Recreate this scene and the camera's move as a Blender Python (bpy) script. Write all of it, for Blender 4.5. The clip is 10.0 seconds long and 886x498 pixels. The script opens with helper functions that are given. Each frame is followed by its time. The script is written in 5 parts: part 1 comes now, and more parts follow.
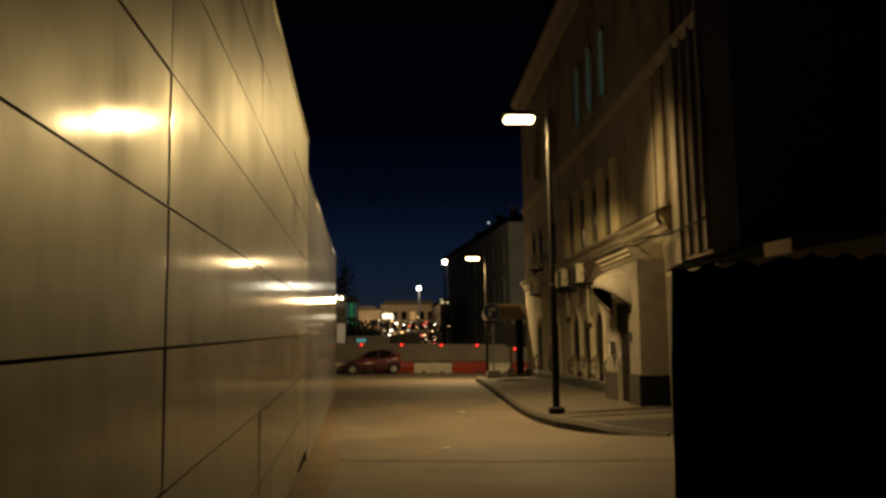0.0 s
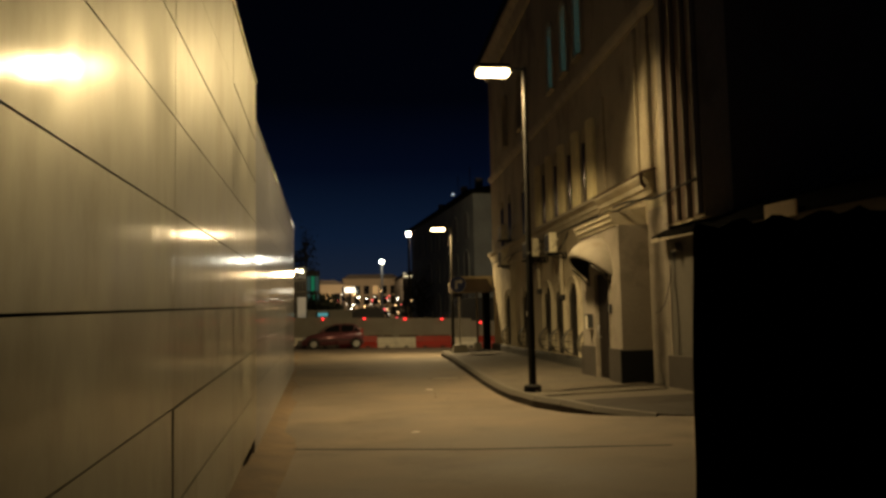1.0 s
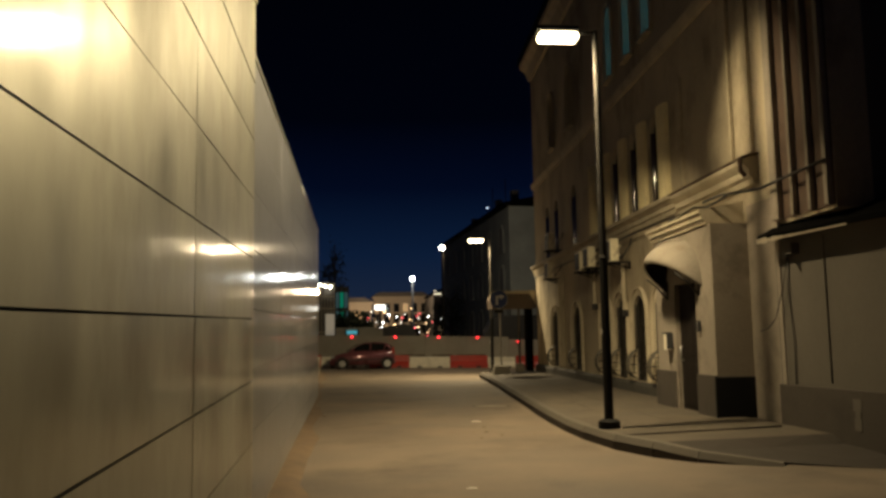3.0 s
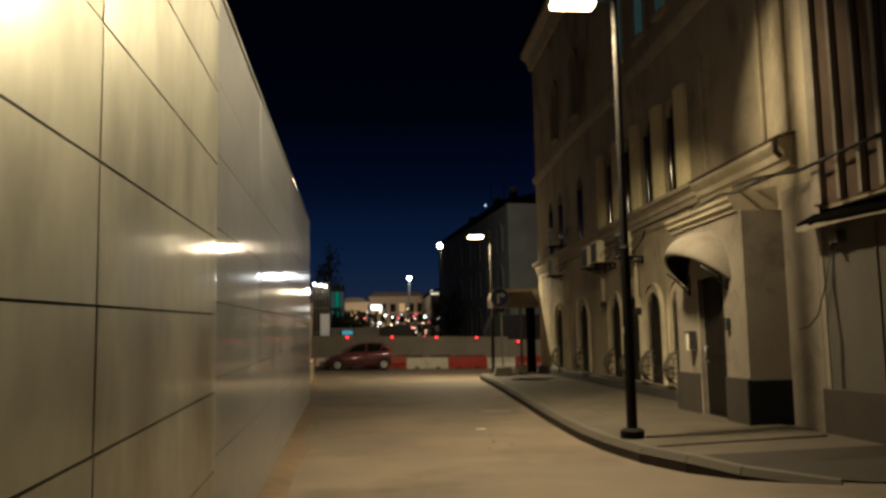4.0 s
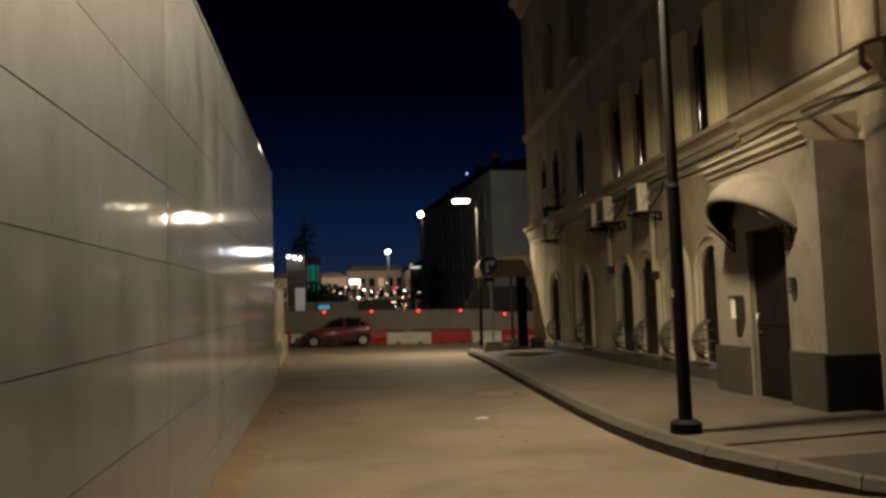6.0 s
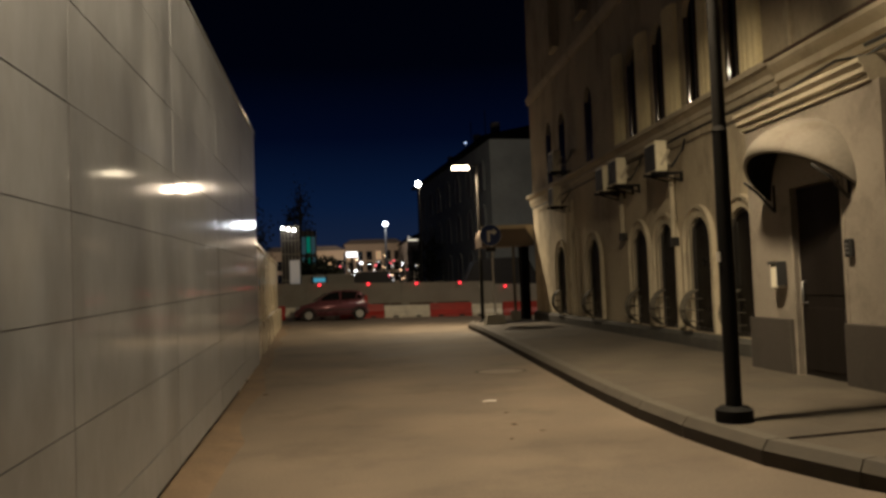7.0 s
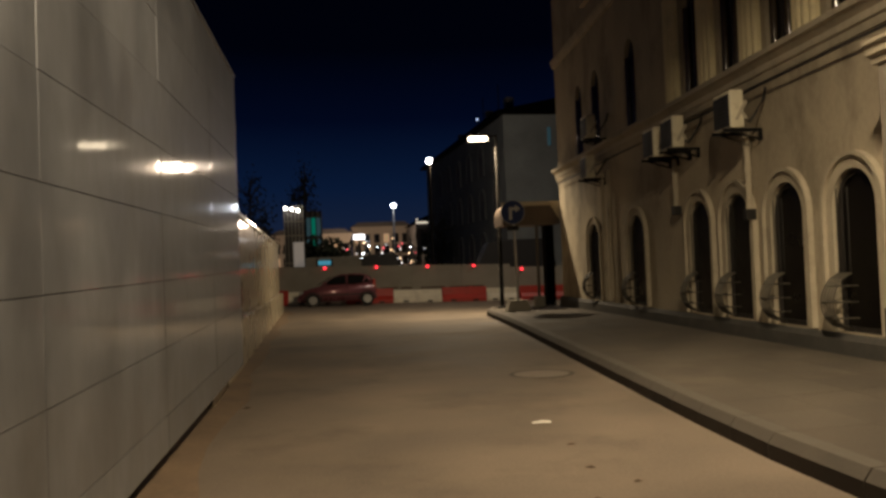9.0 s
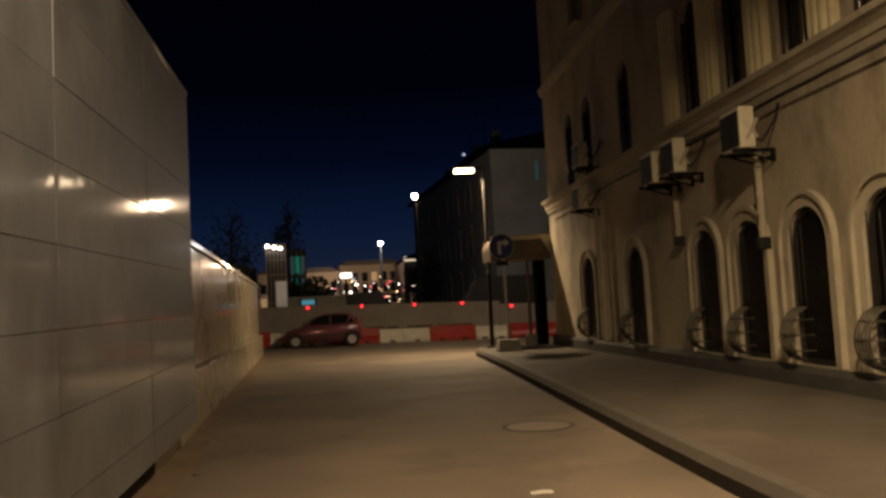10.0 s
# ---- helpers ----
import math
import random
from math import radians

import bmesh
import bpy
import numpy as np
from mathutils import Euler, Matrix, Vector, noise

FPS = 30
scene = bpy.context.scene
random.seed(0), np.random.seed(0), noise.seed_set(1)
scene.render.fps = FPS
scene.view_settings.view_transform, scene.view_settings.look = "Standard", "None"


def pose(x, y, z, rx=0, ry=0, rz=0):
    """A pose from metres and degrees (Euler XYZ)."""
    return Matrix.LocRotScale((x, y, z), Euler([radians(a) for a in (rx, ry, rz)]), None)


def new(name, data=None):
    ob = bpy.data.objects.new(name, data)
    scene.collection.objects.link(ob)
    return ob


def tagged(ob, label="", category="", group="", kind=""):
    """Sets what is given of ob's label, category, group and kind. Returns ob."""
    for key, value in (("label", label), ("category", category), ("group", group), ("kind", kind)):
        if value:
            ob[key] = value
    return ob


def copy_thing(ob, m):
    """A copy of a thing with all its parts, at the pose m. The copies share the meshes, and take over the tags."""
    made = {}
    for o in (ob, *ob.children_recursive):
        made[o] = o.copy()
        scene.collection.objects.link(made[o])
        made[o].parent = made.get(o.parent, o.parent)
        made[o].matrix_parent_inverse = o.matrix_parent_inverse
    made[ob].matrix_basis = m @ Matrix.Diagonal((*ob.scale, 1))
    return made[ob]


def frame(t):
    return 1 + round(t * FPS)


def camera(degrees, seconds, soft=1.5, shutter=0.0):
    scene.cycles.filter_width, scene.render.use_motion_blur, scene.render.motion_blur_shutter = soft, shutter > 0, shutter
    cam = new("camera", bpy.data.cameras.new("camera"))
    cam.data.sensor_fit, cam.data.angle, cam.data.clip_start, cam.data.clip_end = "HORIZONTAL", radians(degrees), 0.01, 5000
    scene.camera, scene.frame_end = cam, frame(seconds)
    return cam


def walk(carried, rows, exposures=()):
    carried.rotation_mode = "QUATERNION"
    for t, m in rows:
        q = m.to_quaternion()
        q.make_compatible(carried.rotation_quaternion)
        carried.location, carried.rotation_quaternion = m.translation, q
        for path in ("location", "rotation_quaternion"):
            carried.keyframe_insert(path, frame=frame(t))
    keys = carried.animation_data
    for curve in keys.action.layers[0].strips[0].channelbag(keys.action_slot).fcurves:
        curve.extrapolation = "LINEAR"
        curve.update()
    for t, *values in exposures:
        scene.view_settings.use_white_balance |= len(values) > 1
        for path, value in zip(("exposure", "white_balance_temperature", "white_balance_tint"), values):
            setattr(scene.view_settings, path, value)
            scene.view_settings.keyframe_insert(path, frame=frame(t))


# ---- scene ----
cam = camera(56.4, 10.0, soft=3.0)
METRES, EYE, TILT, LEAN, TURN = 12.2, 1.42, 1.1, 0.0, -5.3
ROWS = [
    (0.0, 0.0, 0.0, 0.0, 0.09, 5.58, 0.93),
    (0.5, -0.0021, 0.0515, -0.0022, -1.48, 4.22, 1.15),
    (1.0, -0.0064, 0.1034, -0.0027, -2.5, 3.75, 1.14),
    (1.5, -0.0115, 0.1566, -0.0027, -1.92, 4.21, 1.1),
    (2.0, -0.0161, 0.2112, -0.0039, -1.07, 4.7, 0.98),
    (2.5, -0.0214, 0.2631, -0.0052, -0.44, 5.01, 0.9),
    (4.0, -0.0316, 0.4098, -0.0083, -0.72, 5.07, 1.09),
    (4.5, -0.0345, 0.4566, -0.0092, -1.04, 5.04, 1.09),
    (5.0, -0.0366, 0.5061, -0.0114, -1.5, 5.05, 1.09),
    (5.5, -0.0405, 0.5564, -0.0138, -1.91, 4.68, 1.34),
    (6.0, -0.0419, 0.6073, -0.0162, -2.17, 3.27, 1.85),
    (7.5, -0.0436, 0.759, -0.0224, -2.33, 1.08, 2.16),
    (8.0, -0.0477, 0.8089, -0.0235, -2.33, 0.99, 2.12),
    (8.5, -0.0524, 0.8575, -0.0256, -2.32, 0.78, 2.12),
    (9.0, -0.0537, 0.9054, -0.0248, -1.8, 0.26, 2.24),
    (9.5, -0.0504, 0.9512, -0.0253, -1.48, 1.07, 2.38),
    (10.0, -0.0444, 0.9969, -0.0256, -2.56, 2.83, 3.0),
]
walk(cam, [(t, pose(0, 0, EYE, TILT, LEAN, TURN) @ pose(METRES * x, METRES * y, METRES * z, 90 + pitch, roll, yaw)) for t, x, y, z, yaw, pitch, roll in ROWS],
     exposures=((0.0, -0.18, 8600, 5), (1.0, 0.0, 7800, 4), (2.5, 0.15, 6700, 5), (4.5, 0.15, 5950, 6), (5.5, 0.1, 5800, 8), (7.5, -0.1, 5850, 13), (9.5, -0.17, 5950, 15), (10.0, -0.24, 6650, 18)))

# ---- world and large lights ----
world = bpy.data.worlds.new("night_sky")
scene.world = world
world.use_nodes = True
wn, wl = world.node_tree.nodes, world.node_tree.links
wbg = wn["Background"]
wtc = wn.new("ShaderNodeTexCoord")
wsep = wn.new("ShaderNodeSeparateXYZ")
wramp = wn.new("ShaderNodeValToRGB")
wl.new(wtc.outputs["Generated"], wsep.inputs[0])
wl.new(wsep.outputs["Z"], wramp.inputs["Fac"])
wl.new(wramp.outputs["Color"], wbg.inputs["Color"])
SKY = [(0.0, (0.012, 0.018, 0.034)), (0.03, (0.010, 0.0165, 0.036)), (0.10, (0.0035, 0.0102, 0.032)),
       (0.18, (0.0008, 0.0026, 0.0110)), (0.26, (0.0003, 0.0007, 0.0028)), (0.45, (0.0003, 0.0004, 0.0012)), (1.0, (0.0003, 0.0003, 0.0006))]
while len(wramp.color_ramp.elements) < len(SKY):
    wramp.color_ramp.elements.new(0.5)
for el, (p, c) in zip(wramp.color_ramp.elements, SKY):
    el.position, el.color = p, (*c, 1)
wbg.inputs["Strength"].default_value = 1.0


def lamp_light(name, at, watts, colour, size=0.5, across=0.12, down=True, radius=0.1, tilt=0.0, ahead=0.0, spread=180.0):
    """A lamp's light: a downward strip, or a bulb."""
    d = bpy.data.lights.new(name, "AREA" if down else "POINT")
    if down:
        d.shape, d.size, d.size_y, d.spread = "RECTANGLE", size, across, math.radians(spread)
    else:
        d.shadow_soft_size = radius
    d.energy, d.color = watts, colour
    ob = new(name, d)
    ob.matrix_basis = pose(*at, ahead, tilt, 0)
    return ob


WARM = (1.0, 0.76, 0.44)
lamp_light("street_lamp_light", (2.84, 14.84, 5.52), 740, WARM, tilt=24, ahead=-4, spread=160)
# Two extra beams added at the lamp head to brighten the house front.
lamp_light("street_lamp_side_fill", (2.84, 14.84, 5.51), 32, WARM, tilt=-70, spread=62)
lamp_light("street_lamp_forward_fill", (2.84, 14.84, 5.515), 165, WARM, tilt=-16, ahead=44, spread=80)
lamp_light("far_street_lamp_light", (4.52, 35.0, 5.02), 760, WARM, tilt=11, ahead=8, spread=170)
lamp_light("square_lamp_light", (5.25, 51.15, 6.6), 340, (1.0, 0.74, 0.46), down=False, radius=0.18)
# Added fill from behind the house for the barriers and street end.
lamp_light("unseen_fill_light", (11.3, 45.6, 6.85), 330, (1.0, 0.80, 0.56), down=False, radius=0.15)
lamp_light("distant_lamp_light", (6.9, 108.6, 9.4), 500, (0.95, 0.95, 0.9), down=False, radius=0.4)


# ---- materials ----
def shader(name, colour, rough=0.7, metal=0.0, vary=0.15, scale=4.0, stretch=(1, 1, 1), bump=0.1, fine=60.0, stain=None,
           stain_amount=0.0, stain_scale=1.0, piece=0.0, spec=0.5, rough_vary=0.1, coat=0.0, coat_rough=0.08, brushed=0.0, dust=0.0, wave=0.0):
    """Colour with stains and grain at two scales, relief, and uneven gloss. piece: how far pieces differ; wave: how far a sheet buckles."""
    m = bpy.data.materials.new(name)
    m.use_nodes = True
    n, l = m.node_tree.nodes, m.node_tree.links
    b = n["Principled BSDF"]
    tc, mp = n.new("ShaderNodeTexCoord"), n.new("ShaderNodeMapping")
    mp.inputs["Scale"].default_value = stretch
    geo = n.new("ShaderNodeNewGeometry")
    l.new(geo.outputs["Position"], mp.inputs["Vector"])
    big, small = n.new("ShaderNodeTexNoise"), n.new("ShaderNodeTexNoise")
    big.inputs["Scale"].default_value, big.inputs["Detail"].default_value = scale, 6
    small.inputs["Scale"].default_value, small.inputs["Detail"].default_value = fine, 4
    l.new(mp.outputs[0], big.inputs["Vector"])
    l.new(mp.outputs[0], small.inputs["Vector"])
    add = n.new("ShaderNodeMath")
    add.operation = "MULTIPLY_ADD"
    add.inputs[1].default_value = 0.45
    l.new(small.outputs["Fac"], add.inputs[0])
    l.new(big.outputs["Fac"], add.inputs[2])
    rng = n.new("ShaderNodeMapRange")
    rng.inputs["From Min"].default_value, rng.inputs["From Max"].default_value = 0.45, 1.0
    rng.inputs["To Min"].default_value, rng.inputs["To Max"].default_value = 1 - vary, 1 + vary
    l.new(add.outputs[0], rng.inputs["Value"])
    value = rng.outputs[0]
    if piece:
        info = n.new("ShaderNodeObjectInfo")
        pr = n.new("ShaderNodeMapRange")
        pr.inputs["To Min"].default_value, pr.inputs["To Max"].default_value = 1 - piece, 1 + piece
        l.new(info.outputs["Random"], pr.inputs["Value"])
        mul = n.new("ShaderNodeMath")
        mul.operation = "MULTIPLY"
        l.new(value, mul.inputs[0])
        l.new(pr.outputs[0], mul.inputs[1])
        value = mul.outputs[0]
    sc = n.new("ShaderNodeVectorMath")
    sc.operation = "SCALE"
    sc.inputs[0].default_value = colour
    l.new(value, sc.inputs["Scale"])
    out = sc.outputs[0]
    if stain:
        sn = n.new("ShaderNodeTexNoise")
        sn.inputs["Scale"].default_value, sn.inputs["Detail"].default_value = stain_scale, 8
        sn.inputs["Roughness"].default_value = 0.65
        l.new(mp.outputs[0], sn.inputs["Vector"])
        sr = n.new("ShaderNodeMapRange")
        sr.inputs["From Min"].default_value, sr.inputs["From Max"].default_value = 0.5, 0.72
        sr.inputs["To Max"].default_value = stain_amount
        l.new(sn.outputs["Fac"], sr.inputs["Value"])
        mx = n.new("ShaderNodeMix")
        mx.data_type = "RGBA"
        l.new(sr.outputs[0], mx.inputs["Factor"])
        l.new(out, mx.inputs["A"])
        mx.inputs["B"].default_value = (*stain, 1)
        out = mx.outputs["Result"]
    l.new(out, b.inputs["Base Color"])
    rr = n.new("ShaderNodeMapRange")
    rr.inputs["From Min"].default_value, rr.inputs["From Max"].default_value = 0.3, 0.7
    rr.inputs["To Min"].default_value = max(0.02, rough - rough_vary)
    rr.inputs["To Max"].default_value = min(1.0, rough + rough_vary)
    l.new(big.outputs["Fac"], rr.inputs["Value"])
    l.new(rr.outputs[0], b.inputs["Roughness"])
    b.inputs["Metallic"].default_value = metal
    b.inputs["Specular IOR Level"].default_value = spec
    b.inputs["Coat Weight"].default_value = coat
    b.inputs["Sheen Weight"].default_value = dust
    b.inputs["Sheen Roughness"].default_value = 0.4
    b.inputs["Coat Roughness"].default_value = coat_rough
    if brushed:
        grain = n.new("ShaderNodeCombineXYZ")
        grain.inputs["Z"].default_value = 1.0
        b.inputs["Anisotropic"].default_value = brushed
        l.new(grain.outputs[0], b.inputs["Tangent"])
    if bump:
        bp = n.new("ShaderNodeBump")
        bp.inputs["Strength"].default_value, bp.inputs["Distance"].default_value = bump, 0.01
        l.new(add.outputs[0], bp.inputs["Height"])
        l.new(bp.outputs[0], b.inputs["Normal"])
        if coat and not wave:
            l.new(bp.outputs[0], b.inputs["Coat Normal"])
    if wave:
        sag, wb = n.new("ShaderNodeTexNoise"), n.new("ShaderNodeBump")
        sag.inputs["Scale"].default_value, sag.inputs["Detail"].default_value = 3.2, 1.5
        l.new(geo.outputs["Position"], sag.inputs["Vector"])
        wb.inputs["Strength"].default_value, wb.inputs["Distance"].default_value = 1.0, wave
        l.new(sag.outputs["Fac"], wb.inputs["Height"])
        l.new(wb.outputs[0], b.inputs["Coat Normal"])
    return m


def glow(name, colour, strength):
    m = bpy.data.materials.new(name)
    m.use_nodes = True
    b = m.node_tree.nodes["Principled BSDF"]
    b.inputs["Base Color"].default_value = (*[min(1, c) for c in colour], 1)
    b.inputs["Emission Color"].default_value = (*colour, 1)
    b.inputs["Emission Strength"].default_value = strength
    return m


GLOSSPANEL = shader("grey_gloss_panel", (0.215, 0.223, 0.238), 0.58, metal=0.97, coat=0.70, coat_rough=0.085, wave=0.0020, dust=0.10, vary=0.24, scale=1.8, stretch=(1, 1, 0.6), bump=0.40, fine=9,
                    stain=(0.12, 0.11, 0.10), stain_amount=0.35, stain_scale=1.3, piece=0.08, rough_vary=0.08, spec=0.7)
PANEL = shader("enamelled_panel", (0.315, 0.312, 0.255), 0.46, metal=0.92, brushed=0.30, coat=0.45, coat_rough=0.12, wave=0.0028, vary=0.26, scale=1.8, stretch=(1, 1, 0.5), bump=0.26, fine=9,
               stain=(0.12, 0.105, 0.08), stain_amount=0.6, stain_scale=1.3, piece=0.06, rough_vary=0.11, spec=0.7)
LOWPANEL = shader("cream_gloss_paint", (0.42, 0.36, 0.24), 0.30, vary=0.15, scale=1.2, bump=0.1, fine=12, stain=(0.22, 0.18, 0.11), stain_amount=0.5,
                  stain_scale=1.2, spec=0.7, coat=0.3)
PORCH = shader("whitewashed_porch", (0.26, 0.225, 0.182), 0.85, vary=0.16, scale=1.1, bump=0.3, fine=25, stain=(0.115, 0.095, 0.07),
               stain_amount=0.75, stain_scale=1.6)
DRIVE = shader("dark_drive_asphalt", (0.032, 0.026, 0.021), 0.9, vary=0.25, scale=0.8, bump=0.35, fine=40)
SEAM = shader("dark_seam", (0.02, 0.02, 0.02), 0.9)
ROAD = shader("worn_asphalt", (0.148, 0.117, 0.084), 0.80, vary=0.40, scale=0.7, bump=0.4, fine=45, stain=(0.060, 0.046, 0.033),
              stain_amount=0.75, stain_scale=0.6)
SLAB = shader("pavement_slab", (0.078, 0.064, 0.047), 0.85, vary=0.40, scale=1.2, bump=0.3, fine=50, stain=(0.045, 0.036, 0.026),
              stain_amount=0.75, stain_scale=0.9, piece=0.10)
KERB = shader("granite_kerb", (0.085, 0.073, 0.057), 0.8, vary=0.2, scale=5, bump=0.3, fine=80, piece=0.05)
KERBFACE = shader("dirty_kerb_face", (0.045, 0.036, 0.027), 0.9, vary=0.3, scale=6, bump=0.3, fine=60)
DIRT = shader("brown_dirt", (0.145, 0.10, 0.060), 0.95, vary=0.3, scale=2.5, bump=0.6, fine=30, stain=(0.07, 0.05, 0.03),
              stain_amount=0.6, stain_scale=2)
PLASTER = shader("ochre_plaster", (0.42, 0.36, 0.255), 0.85, vary=0.24, scale=0.7, stretch=(1, 1, 0.55), bump=0.25, fine=25,
                 stain=(0.13, 0.108, 0.078), stain_amount=0.85, stain_scale=0.9)
TRIM = shader("pale_stucco_trim", (0.44, 0.385, 0.28), 0.8, vary=0.14, scale=2.0, bump=0.25, fine=30, stain=(0.20, 0.165, 0.12),
              stain_amount=0.5, stain_scale=2.2)
GREYWALL = shader("grey_plaster", (0.108, 0.096, 0.079), 0.85, vary=0.14, scale=0.8, stretch=(1, 1, 0.5), bump=0.25, fine=25,
                  stain=(0.075, 0.068, 0.055), stain_amount=0.5, stain_scale=1.0)
SOOTWALL = shader("sooty_brown_plaster", (0.055, 0.046, 0.037), 0.85, vary=0.2, scale=1.2, bump=0.25, fine=25, stain=(0.03, 0.026, 0.022),
                  stain_amount=0.6, stain_scale=1.2)
SKIRT = shader("grey_plinth_paint", (0.058, 0.055, 0.048), 0.75, vary=0.25, scale=2, bump=0.3, fine=30, stain=(0.11, 0.10, 0.082),
               stain_amount=0.45, stain_scale=2.5)
BLACKPLINTH = shader("black_plinth_stone", (0.012, 0.012, 0.012), 0.8, spec=0.15, vary=0.2, scale=3)
CONCRETE = shader("cast_concrete", (0.30, 0.285, 0.24), 0.85, vary=0.16, scale=0.8, bump=0.25, fine=35, stain=(0.18, 0.165, 0.13),
                  stain_amount=0.5, stain_scale=0.9)
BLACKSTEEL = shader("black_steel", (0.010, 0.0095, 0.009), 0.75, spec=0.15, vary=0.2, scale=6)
STEEL = shader("galvanised_steel", (0.42, 0.42, 0.41), 0.42, metal=0.8, vary=0.15, scale=8)
RUST = shader("rusty_sheet", (0.10, 0.065, 0.045), 0.8, metal=0.2, vary=0.3, scale=6, stain=(0.05, 0.03, 0.02), stain_amount=0.6, stain_scale=5)
SHEET = shader("weathered_sheet_roof", (0.19, 0.17, 0.14), 0.9, spec=0.1, bump=0.4, fine=30, vary=0.2, scale=2, stain=(0.12, 0.09, 0.06), stain_amount=0.6, stain_scale=3)
DARKROOF = shader("dark_roof_sheet", (0.0035, 0.0033, 0.003), 0.95, spec=0.02, vary=0.2, scale=2)
IRON = shader("wrought_iron", (0.03, 0.028, 0.025), 0.55, metal=0.5, vary=0.2, scale=9)
PALEIRON = shader("pale_painted_iron", (0.085, 0.075, 0.055), 0.6, metal=0.1, vary=0.2, scale=9)
FRAME = shader("dark_window_frame", (0.018, 0.015, 0.012), 0.6, vary=0.2, scale=6)
PIER = shader("pale_yellow_stucco", (0.72, 0.63, 0.38), 0.75, vary=0.12, scale=2.0, bump=0.2, fine=30, stain=(0.25, 0.21, 0.14),
              stain_amount=0.4, stain_scale=2.0)
GLOSSBAR = shader("glossy_dark_paint", (0.06, 0.045, 0.028), 0.10, spec=0.9, vary=0.15, scale=6, bump=0, rough_vary=0.03, coat=0.8, coat_rough=0.05)
PALEFRAME = shader("pale_window_frame", (0.40, 0.37, 0.28), 0.6, vary=0.15, scale=6)
DARKPANE = shader("dark_dusty_pane", (0.006, 0.005, 0.004), 0.35, spec=0.12, vary=0.3, scale=3)
DOOR = shader("brown_metal_door", (0.012, 0.009, 0.007), 0.7, spec=0.2, vary=0.2, scale=3, stretch=(1, 1, 0.3), metal=0.1)
AC = shader("cream_metal_casing", (0.72, 0.66, 0.48), 0.5, vary=0.12, scale=4, stain=(0.3, 0.24, 0.15), stain_amount=0.5, stain_scale=5)
DARK = shader("dark_plastic", (0.02, 0.02, 0.02), 0.6, vary=0.1)
FABRIC = shader("black_fence_cloth", (0.0035, 0.0035, 0.0038), 0.95, vary=0.3, scale=2, bump=0.3, fine=90, spec=0.1)


def thin_sheet(name, colour):
    """Thin plastic sheet that lets light through."""
    m = bpy.data.materials.new(name)
    m.use_nodes = True
    n, l = m.node_tree.nodes, m.node_tree.links
    n.remove(n["Principled BSDF"])
    no = n.new("ShaderNodeTexNoise")
    no.inputs["Scale"].default_value = 14
    sc = n.new("ShaderNodeMix")
    sc.data_type = "RGBA"
    sc.inputs["A"].default_value = (*colour, 1)
    sc.inputs["B"].default_value = (*[c * 0.6 for c in colour], 1)
    l.new(no.outputs["Fac"], sc.inputs["Factor"])
    d, t, mx = n.new("ShaderNodeBsdfDiffuse"), n.new("ShaderNodeBsdfTranslucent"), n.new("ShaderNodeMixShader")
    for s in (d, t):
        l.new(sc.outputs["Result"], s.inputs["Color"])
    mx.inputs["Fac"].default_value = 0.6
    l.new(d.outputs[0], mx.inputs[1])
    l.new(t.outputs[0], mx.inputs[2])
    l.new(mx.outputs[0], n["Material Output"].inputs["Surface"])
    return m


FRAY = thin_sheet("torn_pale_sheeting", (0.75, 0.68, 0.55))
CABLE = shader("black_cable", (0.02, 0.018, 0.016), 0.6, vary=0.1)
BOARD = thin_sheet("beige_plastic_board", (0.75, 0.64, 0.50))
REDPLASTIC = shader("red_plastic", (0.44, 0.036, 0.024), 0.5, vary=0.18, scale=3, stain=(0.16, 0.03, 0.02), stain_amount=0.5, stain_scale=2)
WHITEPLASTIC = shader("white_plastic", (0.78, 0.73, 0.60), 0.5, vary=0.12, scale=3, stain=(0.4, 0.36, 0.28), stain_amount=0.5, stain_scale=2)
CARPAINT = shader("burgundy_car_paint", (0.21, 0.075, 0.09), 0.32, metal=0.35, vary=0.06, scale=2, bump=0, coat=0.8)
TYRE = shader("tyre_rubber", (0.012, 0.012, 0.012), 0.85, vary=0.15, scale=20)
RIM = shader("silver_hubcap", (0.45, 0.45, 0.44), 0.35, metal=0.6, vary=0.1, scale=10)
BROWNSHEET = shader("brown_canopy_sheet", (0.085, 0.06, 0.042), 0.6, vary=0.25, scale=2, stain=(0.06, 0.045, 0.03), stain_amount=0.5, stain_scale=2)
NETTING = shader("grey_green_facade_netting", (0.27, 0.30, 0.30), 0.9, vary=0.25, scale=0.5, bump=0.4, fine=12, stain=(0.22, 0.25, 0.25), stain_amount=0.5, stain_scale=0.6)
DUSTYPANE = shader("dusty_netted_pane", (0.20, 0.20, 0.20), 0.7, vary=0.3, scale=0.8)
FARPLASTER = shader("far_pale_plaster", (0.45, 0.38, 0.30), 0.85, vary=0.12, scale=0.3)
FARDARK = shader("far_dark_plaster", (0.10, 0.09, 0.085), 0.85, vary=0.15, scale=0.3)
BARK = shader("dark_bark", (0.03, 0.025, 0.02), 0.9, vary=0.3, scale=5)
LEAF = shader("dark_foliage", (0.018, 0.026, 0.014), 0.8, vary=0.3, scale=3)
SIGNBLUE = shader("blue_sign_face", (0.012, 0.035, 0.16), 0.45, vary=0.08, scale=5)
SIGNWHITE = shader("white_sign_face", (0.7, 0.7, 0.68), 0.5, vary=0.08, scale=5)
PAPER = shader("white_paper_scrap", (0.55, 0.52, 0.46), 0.8, vary=0.08, scale=20)
